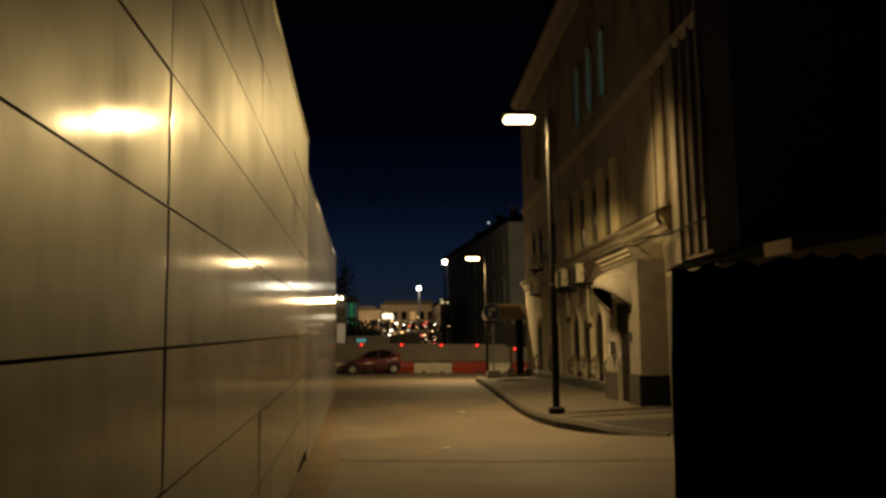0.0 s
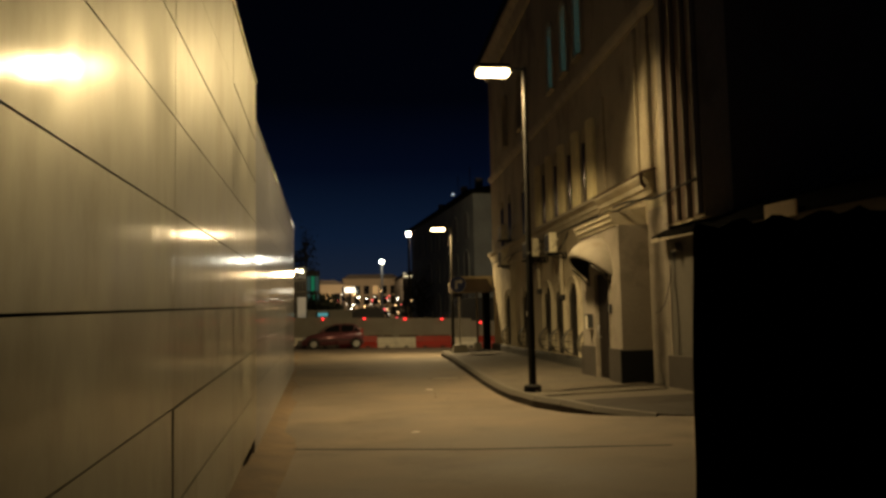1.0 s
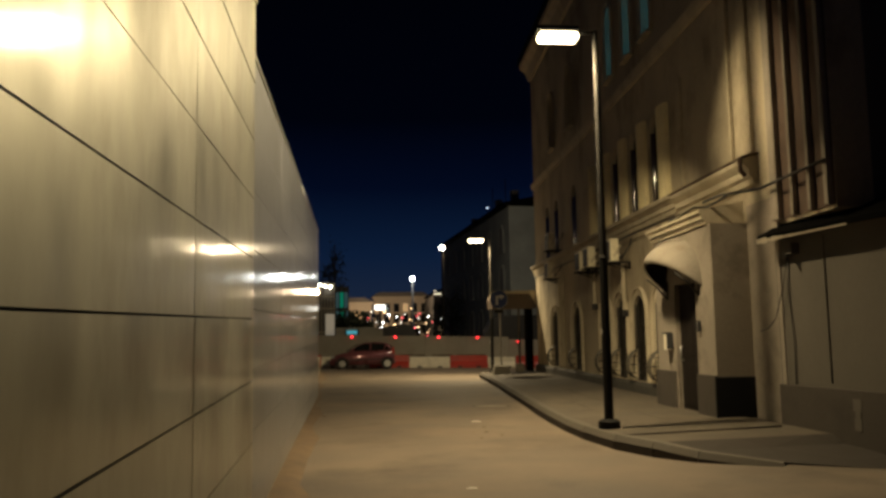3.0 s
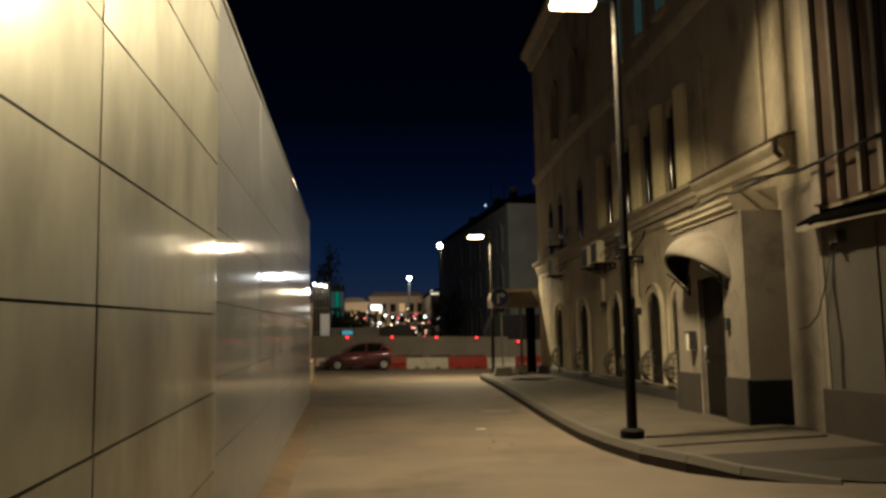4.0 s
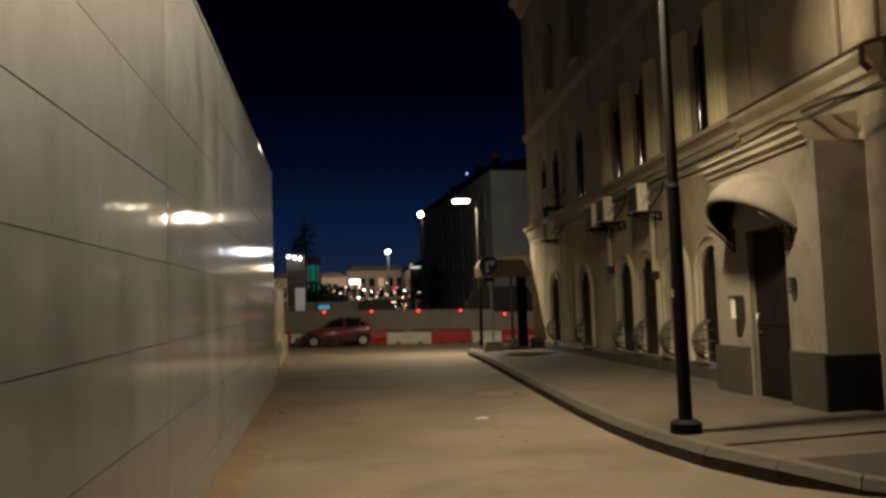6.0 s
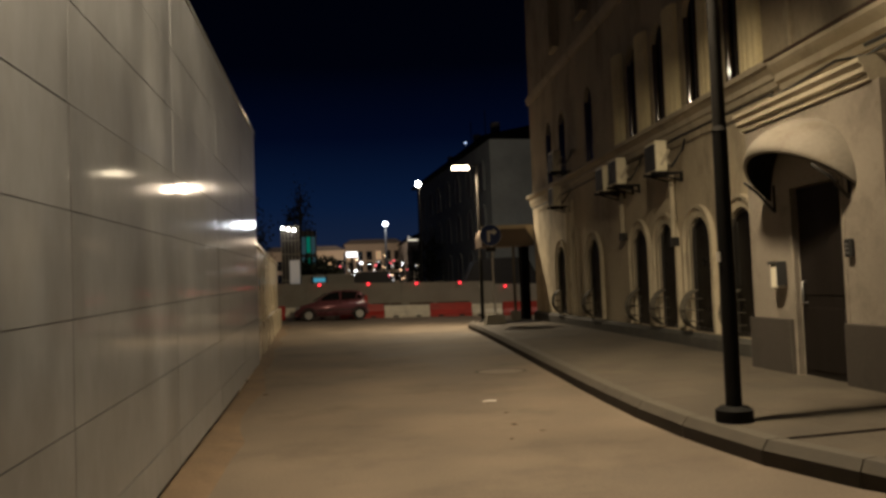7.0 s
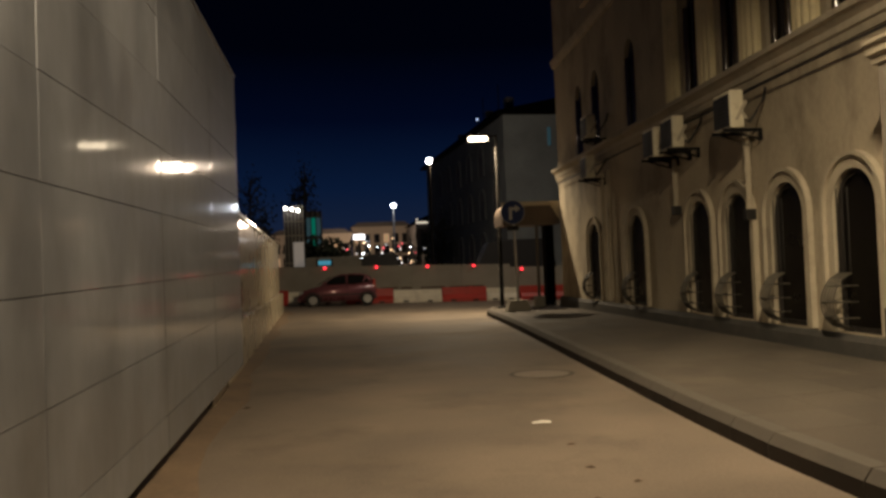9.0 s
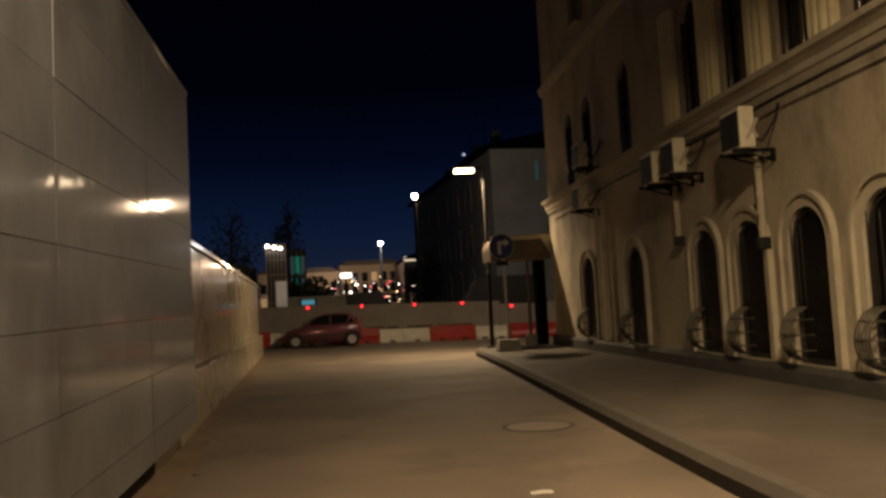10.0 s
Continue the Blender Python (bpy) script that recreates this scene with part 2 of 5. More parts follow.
LEAFLITTER = shader("brown_litter", (0.09, 0.06, 0.035), 0.9, vary=0.2, scale=20)

GLASS = bpy.data.materials.new("dark_window_glass")
GLASS.use_nodes = True
gb = GLASS.node_tree.nodes["Principled BSDF"]
gb.inputs["Base Color"].default_value = (0.012, 0.012, 0.012, 1)
gb.inputs["Roughness"].default_value = 0.06
gb.inputs["Specular IOR Level"].default_value = 0.7
TEALGLASS = glow("teal_lit_pane", (0.05, 0.24, 0.36), 1.0)
LAMPGLOW = glow("warm_lamp_diffuser", (1.0, 0.78, 0.47), 14)
WHITEGLOW = glow("white_lamp_globe", (1.0, 0.93, 0.80), 22)
FARGLOW = glow("far_white_lamp", (0.95, 0.95, 0.9), 18)
AMBERGLOW = glow("amber_far_lamp", (1.0, 0.62, 0.30), 7)
WHITISH = glow("white_lit_sign", (1.0, 0.94, 0.84), 3)
CORNICEGLOW = glow("lit_cornice_strip", (1.0, 0.86, 0.6), 0.9)
REDGLOW = glow("red_beacon", (1.0, 0.03, 0.04), 4)
CYANGLOW = glow("cyan_lit_screen", (0.12, 0.55, 0.72), 0.38)
GREENGLOW = glow("green_lit_pane", (0.0, 0.30, 0.18), 0.3)
TEALFAR = glow("dim_teal_pane", (0.06, 0.14, 0.16), 0.22)
PINKGLOW = glow("red_far_light", (1.0, 0.10, 0.12), 4)
WARMWINDOW = glow("warm_lit_window", (1.0, 0.72, 0.42), 0.15)


# ---- mesh helpers ----
def box(bm, x0, y0, z0, x1, y1, z1, bevel=0.0):
    vs = [bm.verts.new((x, y, z)) for x in (x0, x1) for y in (y0, y1) for z in (z0, z1)]
    fs = [bm.faces.new([vs[i] for i in q]) for q in ((0, 1, 3, 2), (4, 6, 7, 5), (0, 4, 5, 1), (2, 3, 7, 6), (0, 2, 6, 4), (1, 5, 7, 3))]
    if bevel:
        es = list({e for f in fs for e in f.edges})
        bmesh.ops.bevel(bm, geom=es, offset=bevel, segments=2, affect="EDGES", profile=0.5)
    return bm


def tube(bm, a, b, r0, r1=None, seg=12, caps=True):
    """A round bar from a to b."""
    a, b = Vector(a), Vector(b)
    r1 = r0 if r1 is None else r1
    q = (b - a).to_track_quat("Z", "Y")
    rings = []
    for p, r in ((a, r0), (b, r1)):
        rings.append([bm.verts.new(p + q @ Vector((r * math.cos(2 * math.pi * i / seg), r * math.sin(2 * math.pi * i / seg), 0))) for i in range(seg)])
    for i in range(seg):
        f = bm.faces.new((rings[0][i], rings[0][(i + 1) % seg], rings[1][(i + 1) % seg], rings[1][i]))
        f.smooth = True
    if caps:
        bm.faces.new([bm.verts.new(v.co) for v in rings[0][::-1]])
        bm.faces.new([bm.verts.new(v.co) for v in rings[1]])
    return bm


def path_tube(bm, pts, r, seg=6):
    """A bent bar or cable through points."""
    pts = [Vector(p) for p in pts]
    rings = []
    for i, p in enumerate(pts):
        d = pts[min(i + 1, len(pts) - 1)] - pts[max(i - 1, 0)]
        q = d.to_track_quat("Z", "Y")
        rings.append([bm.verts.new(p + q @ Vector((r * math.cos(2 * math.pi * k / seg), r * math.sin(2 * math.pi * k / seg), 0))) for k in range(seg)])
    for a, b in zip(rings, rings[1:]):
        best = min(range(seg), key=lambda s: (a[0].co - b[s].co).length)
        b[:] = b[best:] + b[:best]
        for k in range(seg):
            f = bm.faces.new((a[k], a[(k + 1) % seg], b[(k + 1) % seg], b[k]))
            f.smooth = True
    bm.faces.new(rings[0][::-1])
    bm.faces.new(rings[-1])
    return bm


def prism(bm, outline, axis, lo, hi):
    """An outline of pairs, pushed along an axis from lo to hi."""
    def at(p, v):
        return {"x": (v, p[0], p[1]), "y": (p[0], v, p[1]), "z": (p[0], p[1], v)}[axis]
    a = [bm.verts.new(at(p, lo)) for p in outline]
    b = [bm.verts.new(at(p, hi)) for p in outline]
    k = len(a)
    bm.faces.new(a)
    bm.faces.new(b[::-1])
    for i in range(k):
        bm.faces.new((a[i], b[i], b[(i + 1) % k], a[(i + 1) % k]))
    return bm


def ball(bm, c, r, sx=1, sy=1, sz=1, sub=2):
    got = bmesh.ops.create_icosphere(bm, subdivisions=sub, radius=r)
    for v in got["verts"]:
        v.co = Vector((v.co.x * sx, v.co.y * sy, v.co.z * sz)) + Vector(c)
        for f in v.link_faces:
            f.smooth = True
    return bm


def mesh_of(name, bm, material):
    bmesh.ops.recalc_face_normals(bm, faces=bm.faces)
    me = bpy.data.meshes.new(name)
    bm.to_mesh(me)
    bm.free()
    me.materials.append(material)
    return me


def part(name, bm, material, parent, label=""):
    ob = new(name, mesh_of(name, bm, material))
    ob.parent = parent
    return tagged(ob, label)


def thing(name, label, category, at=(0, 0, 0), turn=0.0, group="", kind=""):
    ob = new(name)
    ob.matrix_basis = pose(*at, 0, 0, turn)
    ob.empty_display_size = 0.2
    return tagged(ob, label, category, group, kind)


def solid(name, bm, material, label, category, group="", kind=""):
    return tagged(new(name, mesh_of(name, bm, material)), label, category, group, kind)


def B():
    return bmesh.new()


def arch(c, w, z0, z1, steps=12, pointed=0.0):
    """The outline of a round-headed opening round c: pairs (u, z), z1 at its crown."""
    r = w / 2
    rise = r * (1 + pointed)
    pts = [(c - r, z0), (c + r, z0)]
    for i in range(steps + 1):
        a = math.pi * i / steps
        pts.append((c + r * math.cos(a), z1 - rise + rise * math.sin(a)))
    return pts


def wall_sheet(bm, outline, holes, x0, x1):
    """A wall between x0 and x1 in the plane of (u, z), with openings through it."""
    for x, flip in ((x0, False), (x1, True)):
        edges = []
        for loop in [outline] + holes:
            vs = [bm.verts.new((x, u, z)) for u, z in loop]
            edges += [bm.edges.new((vs[i], vs[(i + 1) % len(vs)])) for i in range(len(vs))]
        bmesh.ops.triangle_fill(bm, edges=edges, use_beauty=True)
    for loop in [outline] + holes:
        k = len(loop)
        for i in range(k):
            a, b = loop[i], loop[(i + 1) % k]
            bm.faces.new([bm.verts.new(p) for p in ((x0, *a), (x0, *b), (x1, *b), (x1, *a))])
    bmesh.ops.remove_doubles(bm, verts=bm.verts, dist=0.0005)
    return bm


def arch_band(bm, c, w, z0, z1, width, x0, x1, steps=14, pointed=0.0):
    """A moulding of that width round an opening, from x0 (front) to x1."""
    inner = arch(c, w, z0, z1, steps, pointed)[1:] + [(c - w / 2, z0)]
    outer = arch(c, w + 2 * width, z0, z1 + width, steps, pointed)[1:] + [(c - w / 2 - width, z0)]
    rows = []
    for (a, b), (p, q) in zip(inner, outer):
        rows.append([bm.verts.new(v) for v in ((x1, a, b), (x0, a, b), (x0, p, q), (x1, p, q))])
    for r, s in zip(rows, rows[1:]):
        for i in range(3):
            bm.faces.new((r[i], r[i + 1], s[i + 1], s[i]))
    bm.faces.new(rows[0])
    bm.faces.new(rows[-1][::-1])
    return bm


# ---- ground ----
def lower(x, y):
    """The ground falls a little towards the cross street and to its right."""
    far = max(0.0, min(1.0, (y - 26) / 20))
    far = far * far * (3 - 2 * far)
    return far * (-0.06 - 0.020 * max(-6, min(x, 14)))


def grid_sheet(bm, xs, ys, height):
    vs = [[bm.verts.new((x, y, height(x, y))) for x in xs] for y in ys]
    for j in range(len(ys) - 1):
        for i in range(len(xs) - 1):
            f = bm.faces.new((vs[j][i], vs[j][i + 1], vs[j + 1][i + 1], vs[j + 1][i]))
            f.smooth = True
    return bm


gx = [-1500, -400, -120, -40, -15, -8, -4, -2, -1, 0, 1, 2, 3, 4, 5, 6, 8, 11, 14, 20, 45, 120, 400, 1500]
gy = [-600, -120, -30, -10, 0, 5, 10, 15, 20, 24, 26, 28, 30, 32, 34, 36, 38, 40, 42, 44, 46, 48, 52, 60, 90, 160, 400, 1600]
solid("ground", grid_sheet(B(), gx, gy, lower), ROAD, "worn brown-grey asphalt street lying flat under lamplight", "ground", kind="structure")

# dirt verge along the foot of the hoarding
bm = B()
rows = []
rnd = random.Random(3)
for k in range(60):
    y = -4 + k * 0.78
    base = -0.70 - 0.0347 * (y - 9.68)
    w = 0.18 + 0.08 * math.sin(y * 1.3) + rnd.uniform(-0.05, 0.05)
    rows.append([bm.verts.new((base + dx, y, lower(base, y) + z)) for dx, z in ((-0.5, 0.05), (-0.05, 0.045), (0.12 + w * 0.4, 0.022), (0.15 + w, -0.004))])
for a, b in zip(rows, rows[1:]):
    for i in range(3):
        f = bm.faces.new((a[i], a[i + 1], b[i + 1], b[i]))
        f.smooth = True
solid("dirt_verge", bm, DIRT, "brown dirt and sand drifted along the foot of the hoarding", "dirt", kind="structure")

# patched joint across the road and manhole cover
bm = B()
prism(bm, [(-0.7, 10.83), (1.6, 10.2), (3.7, 9.93), (3.7, 9.97), (1.6, 10.245), (-0.7, 10.875)], "z", -0.01, 0.004)
solid("road_joint", bm, SEAM, "dark sealed joint across the asphalt", "road joint", kind="structure")
mh = thing("manhole_cover", "round grey iron manhole cover set in the road", "manhole cover", (2.74, 20.9, 0.0))
bm = B()
tube(bm, (0, 0, -0.02), (0, 0, 0.008), 0.33, seg=28)
part("cover", bm, shader("worn_iron_cover", (0.20, 0.168, 0.128), 0.75, metal=0.1, vary=0.2, scale=9), mh)
bm = B()
for i in range(28):
    a, b = 2 * math.pi * i / 28, 2 * math.pi * (i + 1) / 28
    bm.faces.new([bm.verts.new((r * math.cos(t), r * math.sin(t), 0.010)) for r, t in ((0.34, a), (0.40, a), (0.40, b), (0.34, b))])
part("rim", bm, SLAB, mh, "worn concrete collar")

# ---- pavement and kerb ----
KERBLINE = [(6.4, 11.3), (5.3, 11.9), (4.5, 12.35), (3.76, 12.84), (3.42, 13.35), (3.2, 14.1), (3.1, 15.2), (3.1, 16.2), (3.16, 17.4), (3.25, 18.7),
            (3.35, 20.0), (3.55, 22.6), (3.75, 25.2), (3.95, 27.8), (4.13, 30.2), (4.33, 32.8), (4.46, 34.4), (4.75, 35.6), (5.4, 36.2), (6.6, 36.5), (9.5, 36.8)]


def along(line, step):
    out, pts = [], [Vector(p) for p in line]
    for a, b in zip(pts, pts[1:]):
        k = max(1, round((b - a).length / step))
        out += [a.lerp(b, i / k) for i in range(k)]
    return out + [pts[-1]]


kerb_pts = along(KERBLINE, 0.8)


def kerb_top(p):
    t = max(0.0, min(1.0, (p.y - 12.2) / 1.0)) if p.x < 6.5 else 1.0
    return 0.012 + 0.162 * t + lower(p.x, p.y)


def side(i):
    a, b = kerb_pts[max(i - 1, 0)], kerb_pts[min(i + 1, len(kerb_pts) - 1)]
    d = (b - a).normalized()
    return Vector((d.y, -d.x))


kerb = thing("kerb", "worn granite kerb stones edging the pavement", "kerb", kind="structure")


def facade_x(y):
    return 5.85 + 0.043 * (y - 19)


# pavement bed, a sheet from the kerb to the houses
bm = B()
rows = []
for i, p in enumerate(kerb_pts):
    q = p + side(i) * 0.2
    if p.y < 13.4:
        e = Vector((7.4, 12.2 - 0.0 * i)) if p.y < 12.4 else Vector((7.2, 13.4))
    elif p.x > 4.5 and p.y > 34.3:
        e = Vector((9.5, 34.4 + (p.y - 34.3) * 0.6))
    else:
        e = Vector((facade_x(p.y) + 0.2, p.y))
    z0 = kerb_top(p) - 0.004
    z1 = 0.24 + lower(e.x, e.y) * 1.0 if p.y > 13.0 else max(z0, 0.12)
    rows.append([bm.verts.new((*q.lerp(e, f), z0 + (z1 - z0) * f - 0.012)) for f in (0, 0.25, 0.5, 0.75, 1.0)])
drive = [r for r, p in zip(rows, kerb_pts) if p.y < 13.4 and p.x < 7]
dm = B()
for a, b in zip(drive, drive[1:]):
    for i in range(4):
        dm.faces.new([dm.verts.new(v.co + Vector((0, 0, 0.004))) for v in (a[i], a[i + 1], b[i + 1], b[i])])
solid("driveway", dm, DRIVE, "dark patched asphalt drive before the annex", "driveway", kind="structure")
for a, b in zip(rows, rows[1:]):
    for i in range(4):
        f = bm.faces.new((a[i], a[i + 1], b[i + 1], b[i]))
        f.smooth = True
pavement = solid("pavement", bm, SLAB, "pale concrete pavement with worn slabs along the houses", "pavement", kind="structure")

# ---- hoarding: two runs of enamelled panels on a frame ----


def panel_mesh(w, h, rise, drift, mat):
    """A folded sheet panel with rounded edges, leaning with the run's gentle rise."""
    bm = B()
    gap = 0.0024 if mat is GLOSSPANEL else 0.0042
    top = h - gap
    prof = [(-0.035, 0.0014), (-0.004, 0.0014), (0.0, 0.008), (0.0, 0.008), (0.0009, 0.05), (0.0, 0.17)]
    prof += [(x, w - y) for x, y in reversed(prof)]
    cols = [[bm.verts.new((x, y, z)) for z in (gap, top)] for x, y in prof]
    for i, (p, q) in enumerate(zip(cols, cols[1:])):
        if i in (2, 8):
            continue
        f = bm.faces.new((p[0], q[0], q[1], p[1]))
        f.smooth = i in (3, 4, 6, 7)
    for k in (0, 1):
        ring = [c[k] for i, c in enumerate(cols) if i not in (3, 8)]
        bm.faces.new([bm.verts.new(v.co) for v in ring])
    for v in bm.verts:
        v.co.z += v.co.y * rise
        v.co.x -= v.co.y * drift
    return mesh_of("panel", bm, mat)


def hoarding(name, label, y_start, widths, z_ref, course, rows, top, proud, bottom, rise, drift, mat):
    """z_ref: a joint's height at y 9.7; rows: courses from below it upward."""
    ob = thing(name, label, "hoarding", kind="structure")
    y = y_start
    meshes = {}
    total = sum(widths)
    zt = lambda v: (v - 9.7) * rise
    hoard_x = lambda v: -0.70 - drift * (v - 9.68)
    bm = B()
    box(bm, -0.16, 0, bottom + 0.02, -0.045, total, top - 0.02)
    for v in bm.verts:
        v.co.z += zt(y_start + v.co.y)
        v.co.x += hoard_x(y_start + v.co.y) + proud
        v.co.y += y_start
    part("backing", bm, SEAM, ob, "dark steel frame behind the panels")
    for w in widths:
        edges = [bottom] + [z_ref + course * r for r in rows] + [top]
        for a, b in zip(edges, edges[1:]):
            key = (w, round(b - a, 3))
            if key not in meshes:
                meshes[key] = panel_mesh(*key, rise, drift, mat)
            p = new("panel", meshes[key])
            p.parent = ob
            p.matrix_basis = pose(hoard_x(y) + proud + rnd.uniform(-0.001, 0.001), y, a + zt(y), 0, rnd.uniform(-0.25, 0.25), rnd.uniform(-0.025, 0.025))
        y += w
    bm = B()
    box(bm, -0.17, 0, top, 0.012, total, top + 0.035, bevel=0.006)
    for v in bm.verts:
        v.co.z += zt(y_start + v.co.y)
        v.co.x += hoard_x(y_start + v.co.y) + proud
        v.co.y += y_start
    part("coping", bm, mat, ob, "folded sheet capping")
    return ob


hoarding("wall_west", "tall glossy enamelled panel hoarding, streaked, with dark joints", -9.70, [2.45] * 4 + [2.42, 2.44, 2.51, 2.23], 1.57, 0.42, range(-2, 5), 3.84, 0.014, 0.30, 0.020, 0.0128, PANEL)
hoarding("wall_west_far", "tall glossy enamelled panel hoarding with flush joints", 9.70, [2.35, 2.25, 2.2, 2.2, 2.1], 1.64, 0.425, range(-3, 4), 3.45, 0.0, 0.14, 0.016, 0.007, GLOSSPANEL)
# dark footing boards under both runs, set back
bm = B()
prism(bm, [(-0.30, -9), (-0.88, 9.68), (-1.03, 19.4), (-1.13, 19.4), (-0.98, 9.68), (-0.40, -9)], "z", -0.05, 0.75)
for v in bm.verts:
    v.co.x -= 0.05
solid("footing", bm, BLACKPLINTH, "dark footing boards set back under the hoarding", "footing", kind="structure")
# closing wall behind the walk and behind the hoarding
bm = B()
box(bm, -1.4, -10.2, 0, 9.6, -9.8, 6)
solid("wall_south", bm, GREYWALL, "plain grey wall closing the lane", "wall", kind="structure")

# low wall further on
low = thing("low_wall", "low pale concrete wall with a projecting plinth", "wall", kind="structure")


def low_x(y):
    return -0.70 - 0.0347 * (y - 9.68)


def run(bm, y0, y1, out0, out1, z0, z1, steps=1):
    """A straight piece of the low wall between two faces."""
    a, b = (low_x(y0), y0), (low_x(y1), y1)
    prism(bm, [(a[0] + out0, a[1]), (a[0] + out1, a[1]), (b[0] + out1, b[1]), (b[0] + out0, b[1])], "z", z0, z1)
    return bm


y = 19.6
while y < 40.5:
    part("panel", run(B(), y + 0.012, y + 2.33, -0.22, -0.02 + rnd.uniform(-0.006, 0.006), 0.72, 2.30), LOWPANEL, low)
    part("plinth", run(B(), y, y + 2.34, -0.24, 0.10, -0.2, 0.695), LOWPANEL, low)
    part("coping", run(B(), y, y + 2.345, -0.26, 0.02, 2.304, 2.37), LOWPANEL, low)
    y += 2.35

# ---- corner house ----
house = thing("corner_house", "old ochre plastered three-storey house with arched windows and a stained cornice", "house", (5.85, 19.0, 0), -2.46)
ARCHES = [(0.28, 0.80), (1.74, 0.80), (3.15, 0.80), (4.52, 0.80), (7.68, 0.92), (10.85, 0.92)]
UPPER = [0.32, 1.74, 3.20, 4.62, 7.77, 10.35, 11.9]
TOP = [(0.50, 0.55), (1.85, 0.55), (3.35, 0.55), (7.8, 0.6), (10.6, 0.6)]
U0, U1, HT = -6.18, 14.4, 11.5
holes = [arch(c, w, 0.46, 2.24) for c, w in ARCHES]
holes += [arch(c, 0.68, 4.0, 5.74, pointed=0.5) for c in UPPER]
holes += [arch(c, w, 7.45, 9.20) for c, w in TOP]
bm = B()
wall_sheet(bm, [(-4.62, 0), (U1, 0), (U1, HT), (U0, HT), (U0, 2.86), (-4.62, 2.86)], holes, 0.0, 0.45)
part("front_wall", bm, PLASTER, house, "ochre plaster front, stained and patched")
for q in ((0.45, U0, 2.86, 9, U0 + 0.4, HT), (0.45, U1 - 0.4, 0, 9, U1, HT), (9, U0, 0, 9.4, U1, HT)):
    part("outer_wall", box(B(), *q), GREYWALL, house, "grey plaster outer wall")
bm = B()
prism(bm, [(-0.45, HT), (9.6, HT), (9.6, HT + 0.2), (4.5, HT + 2.4), (-0.45, HT + 0.25)], "y", U0 - 0.2, U1 + 0.2)
part("roof", bm, DARKROOF, house, "dark sheet roof")
bm = B()
for f, (z, o) in enumerate(((2.9, 0.0), (3.0, 0.0), (6.6, 0.0))):
    box(bm, 0.6, U0 + 0.4, z if f else 0.1, 9, U1 - 0.4, (z if f else 0.1) + 0.15)
part("storey_floor", bm, FARDARK, house, "dark floors within")


def moulding(bm, profile, u0, u1):
    """A profile of (out, z) pairs run along the front; out is towards the street."""
    prism(bm, [(-o, z) for o, z in profile], "y", u0, u1)
    return bm


bm = B()
moulding(bm, [(0.002, 3.60), (0.05, 3.60), (0.07, 3.68), (0.10, 3.70), (0.10, 3.78), (0.16, 3.84), (0.20, 3.86), (0.20, 3.93), (0.06, 3.97), (0.002, 3.97)], -1.05, U1)
part("cornice", bm, TRIM, house, "pale moulded cornice under the upper windows")
bm = B()
moulding(bm, [(0.002, 3.52), (0.06, 3.52), (0.08, 3.60), (0.13, 3.63), (0.13, 3.72), (0.19, 3.78), (0.22, 3.82), (0.22, 3.87), (0.08, 3.92), (0.002, 3.92)], -4.16, -1.06)
part("cornice", bm, TRIM, house, "broken moulded cornice above the porch")
bm = B()
moulding(bm, [(0.002, 3.925), (0.24, 3.885), (0.245, 3.905), (0.002, 3.96)], -4.22, -1.0)
path_tube(bm, [(-0.22, -4.1, 3.88), (-0.27, -4.2, 3.82), (-0.25, -4.16, 3.70), (-0.2, -4.2, 3.62)], 0.035)
part("cornice_flashing", bm, RUST, house, "bent rusty sheet on the cornice end")
bm = B()
moulding(bm, [(0.002, 6.75), (0.06, 6.75), (0.10, 6.86), (0.12, 6.95), (0.002, 7.0)], U0, U1)
part("string_course", bm, TRIM, house)
bm = B()
moulding(bm, [(0.002, HT - 0.6), (0.10, HT - 0.6), (0.22, HT - 0.3), (0.40, HT - 0.15), (0.42, HT - 0.01), (0.002, HT - 0.01)], U0, U1)
part("eaves_cornice", bm, TRIM, house)
# plinth, in stretches between the arches
bm = B()
moulding(bm, [(0.002, 0.0), (0.11, 0.0), (0.11, 0.38), (0.07, 0.44), (0.002, 0.44)], -1.05, U1)
part("plinth", bm, SKIRT, house, "grey painted plinth, scuffed")
# corner strip and pilaster strips of the upper storey
for u, w, z1 in ((-3.95, 0.34, 6.7), (-3.4, 0.08, 6.7), (-1.25, 0.12, 6.0)):
    bm = B()
    box(bm, -0.06, u - w / 2, 3.98, -0.002, u + w / 2, z1, bevel=0.012)
    part("pilaster", bm, PLASTER, house)


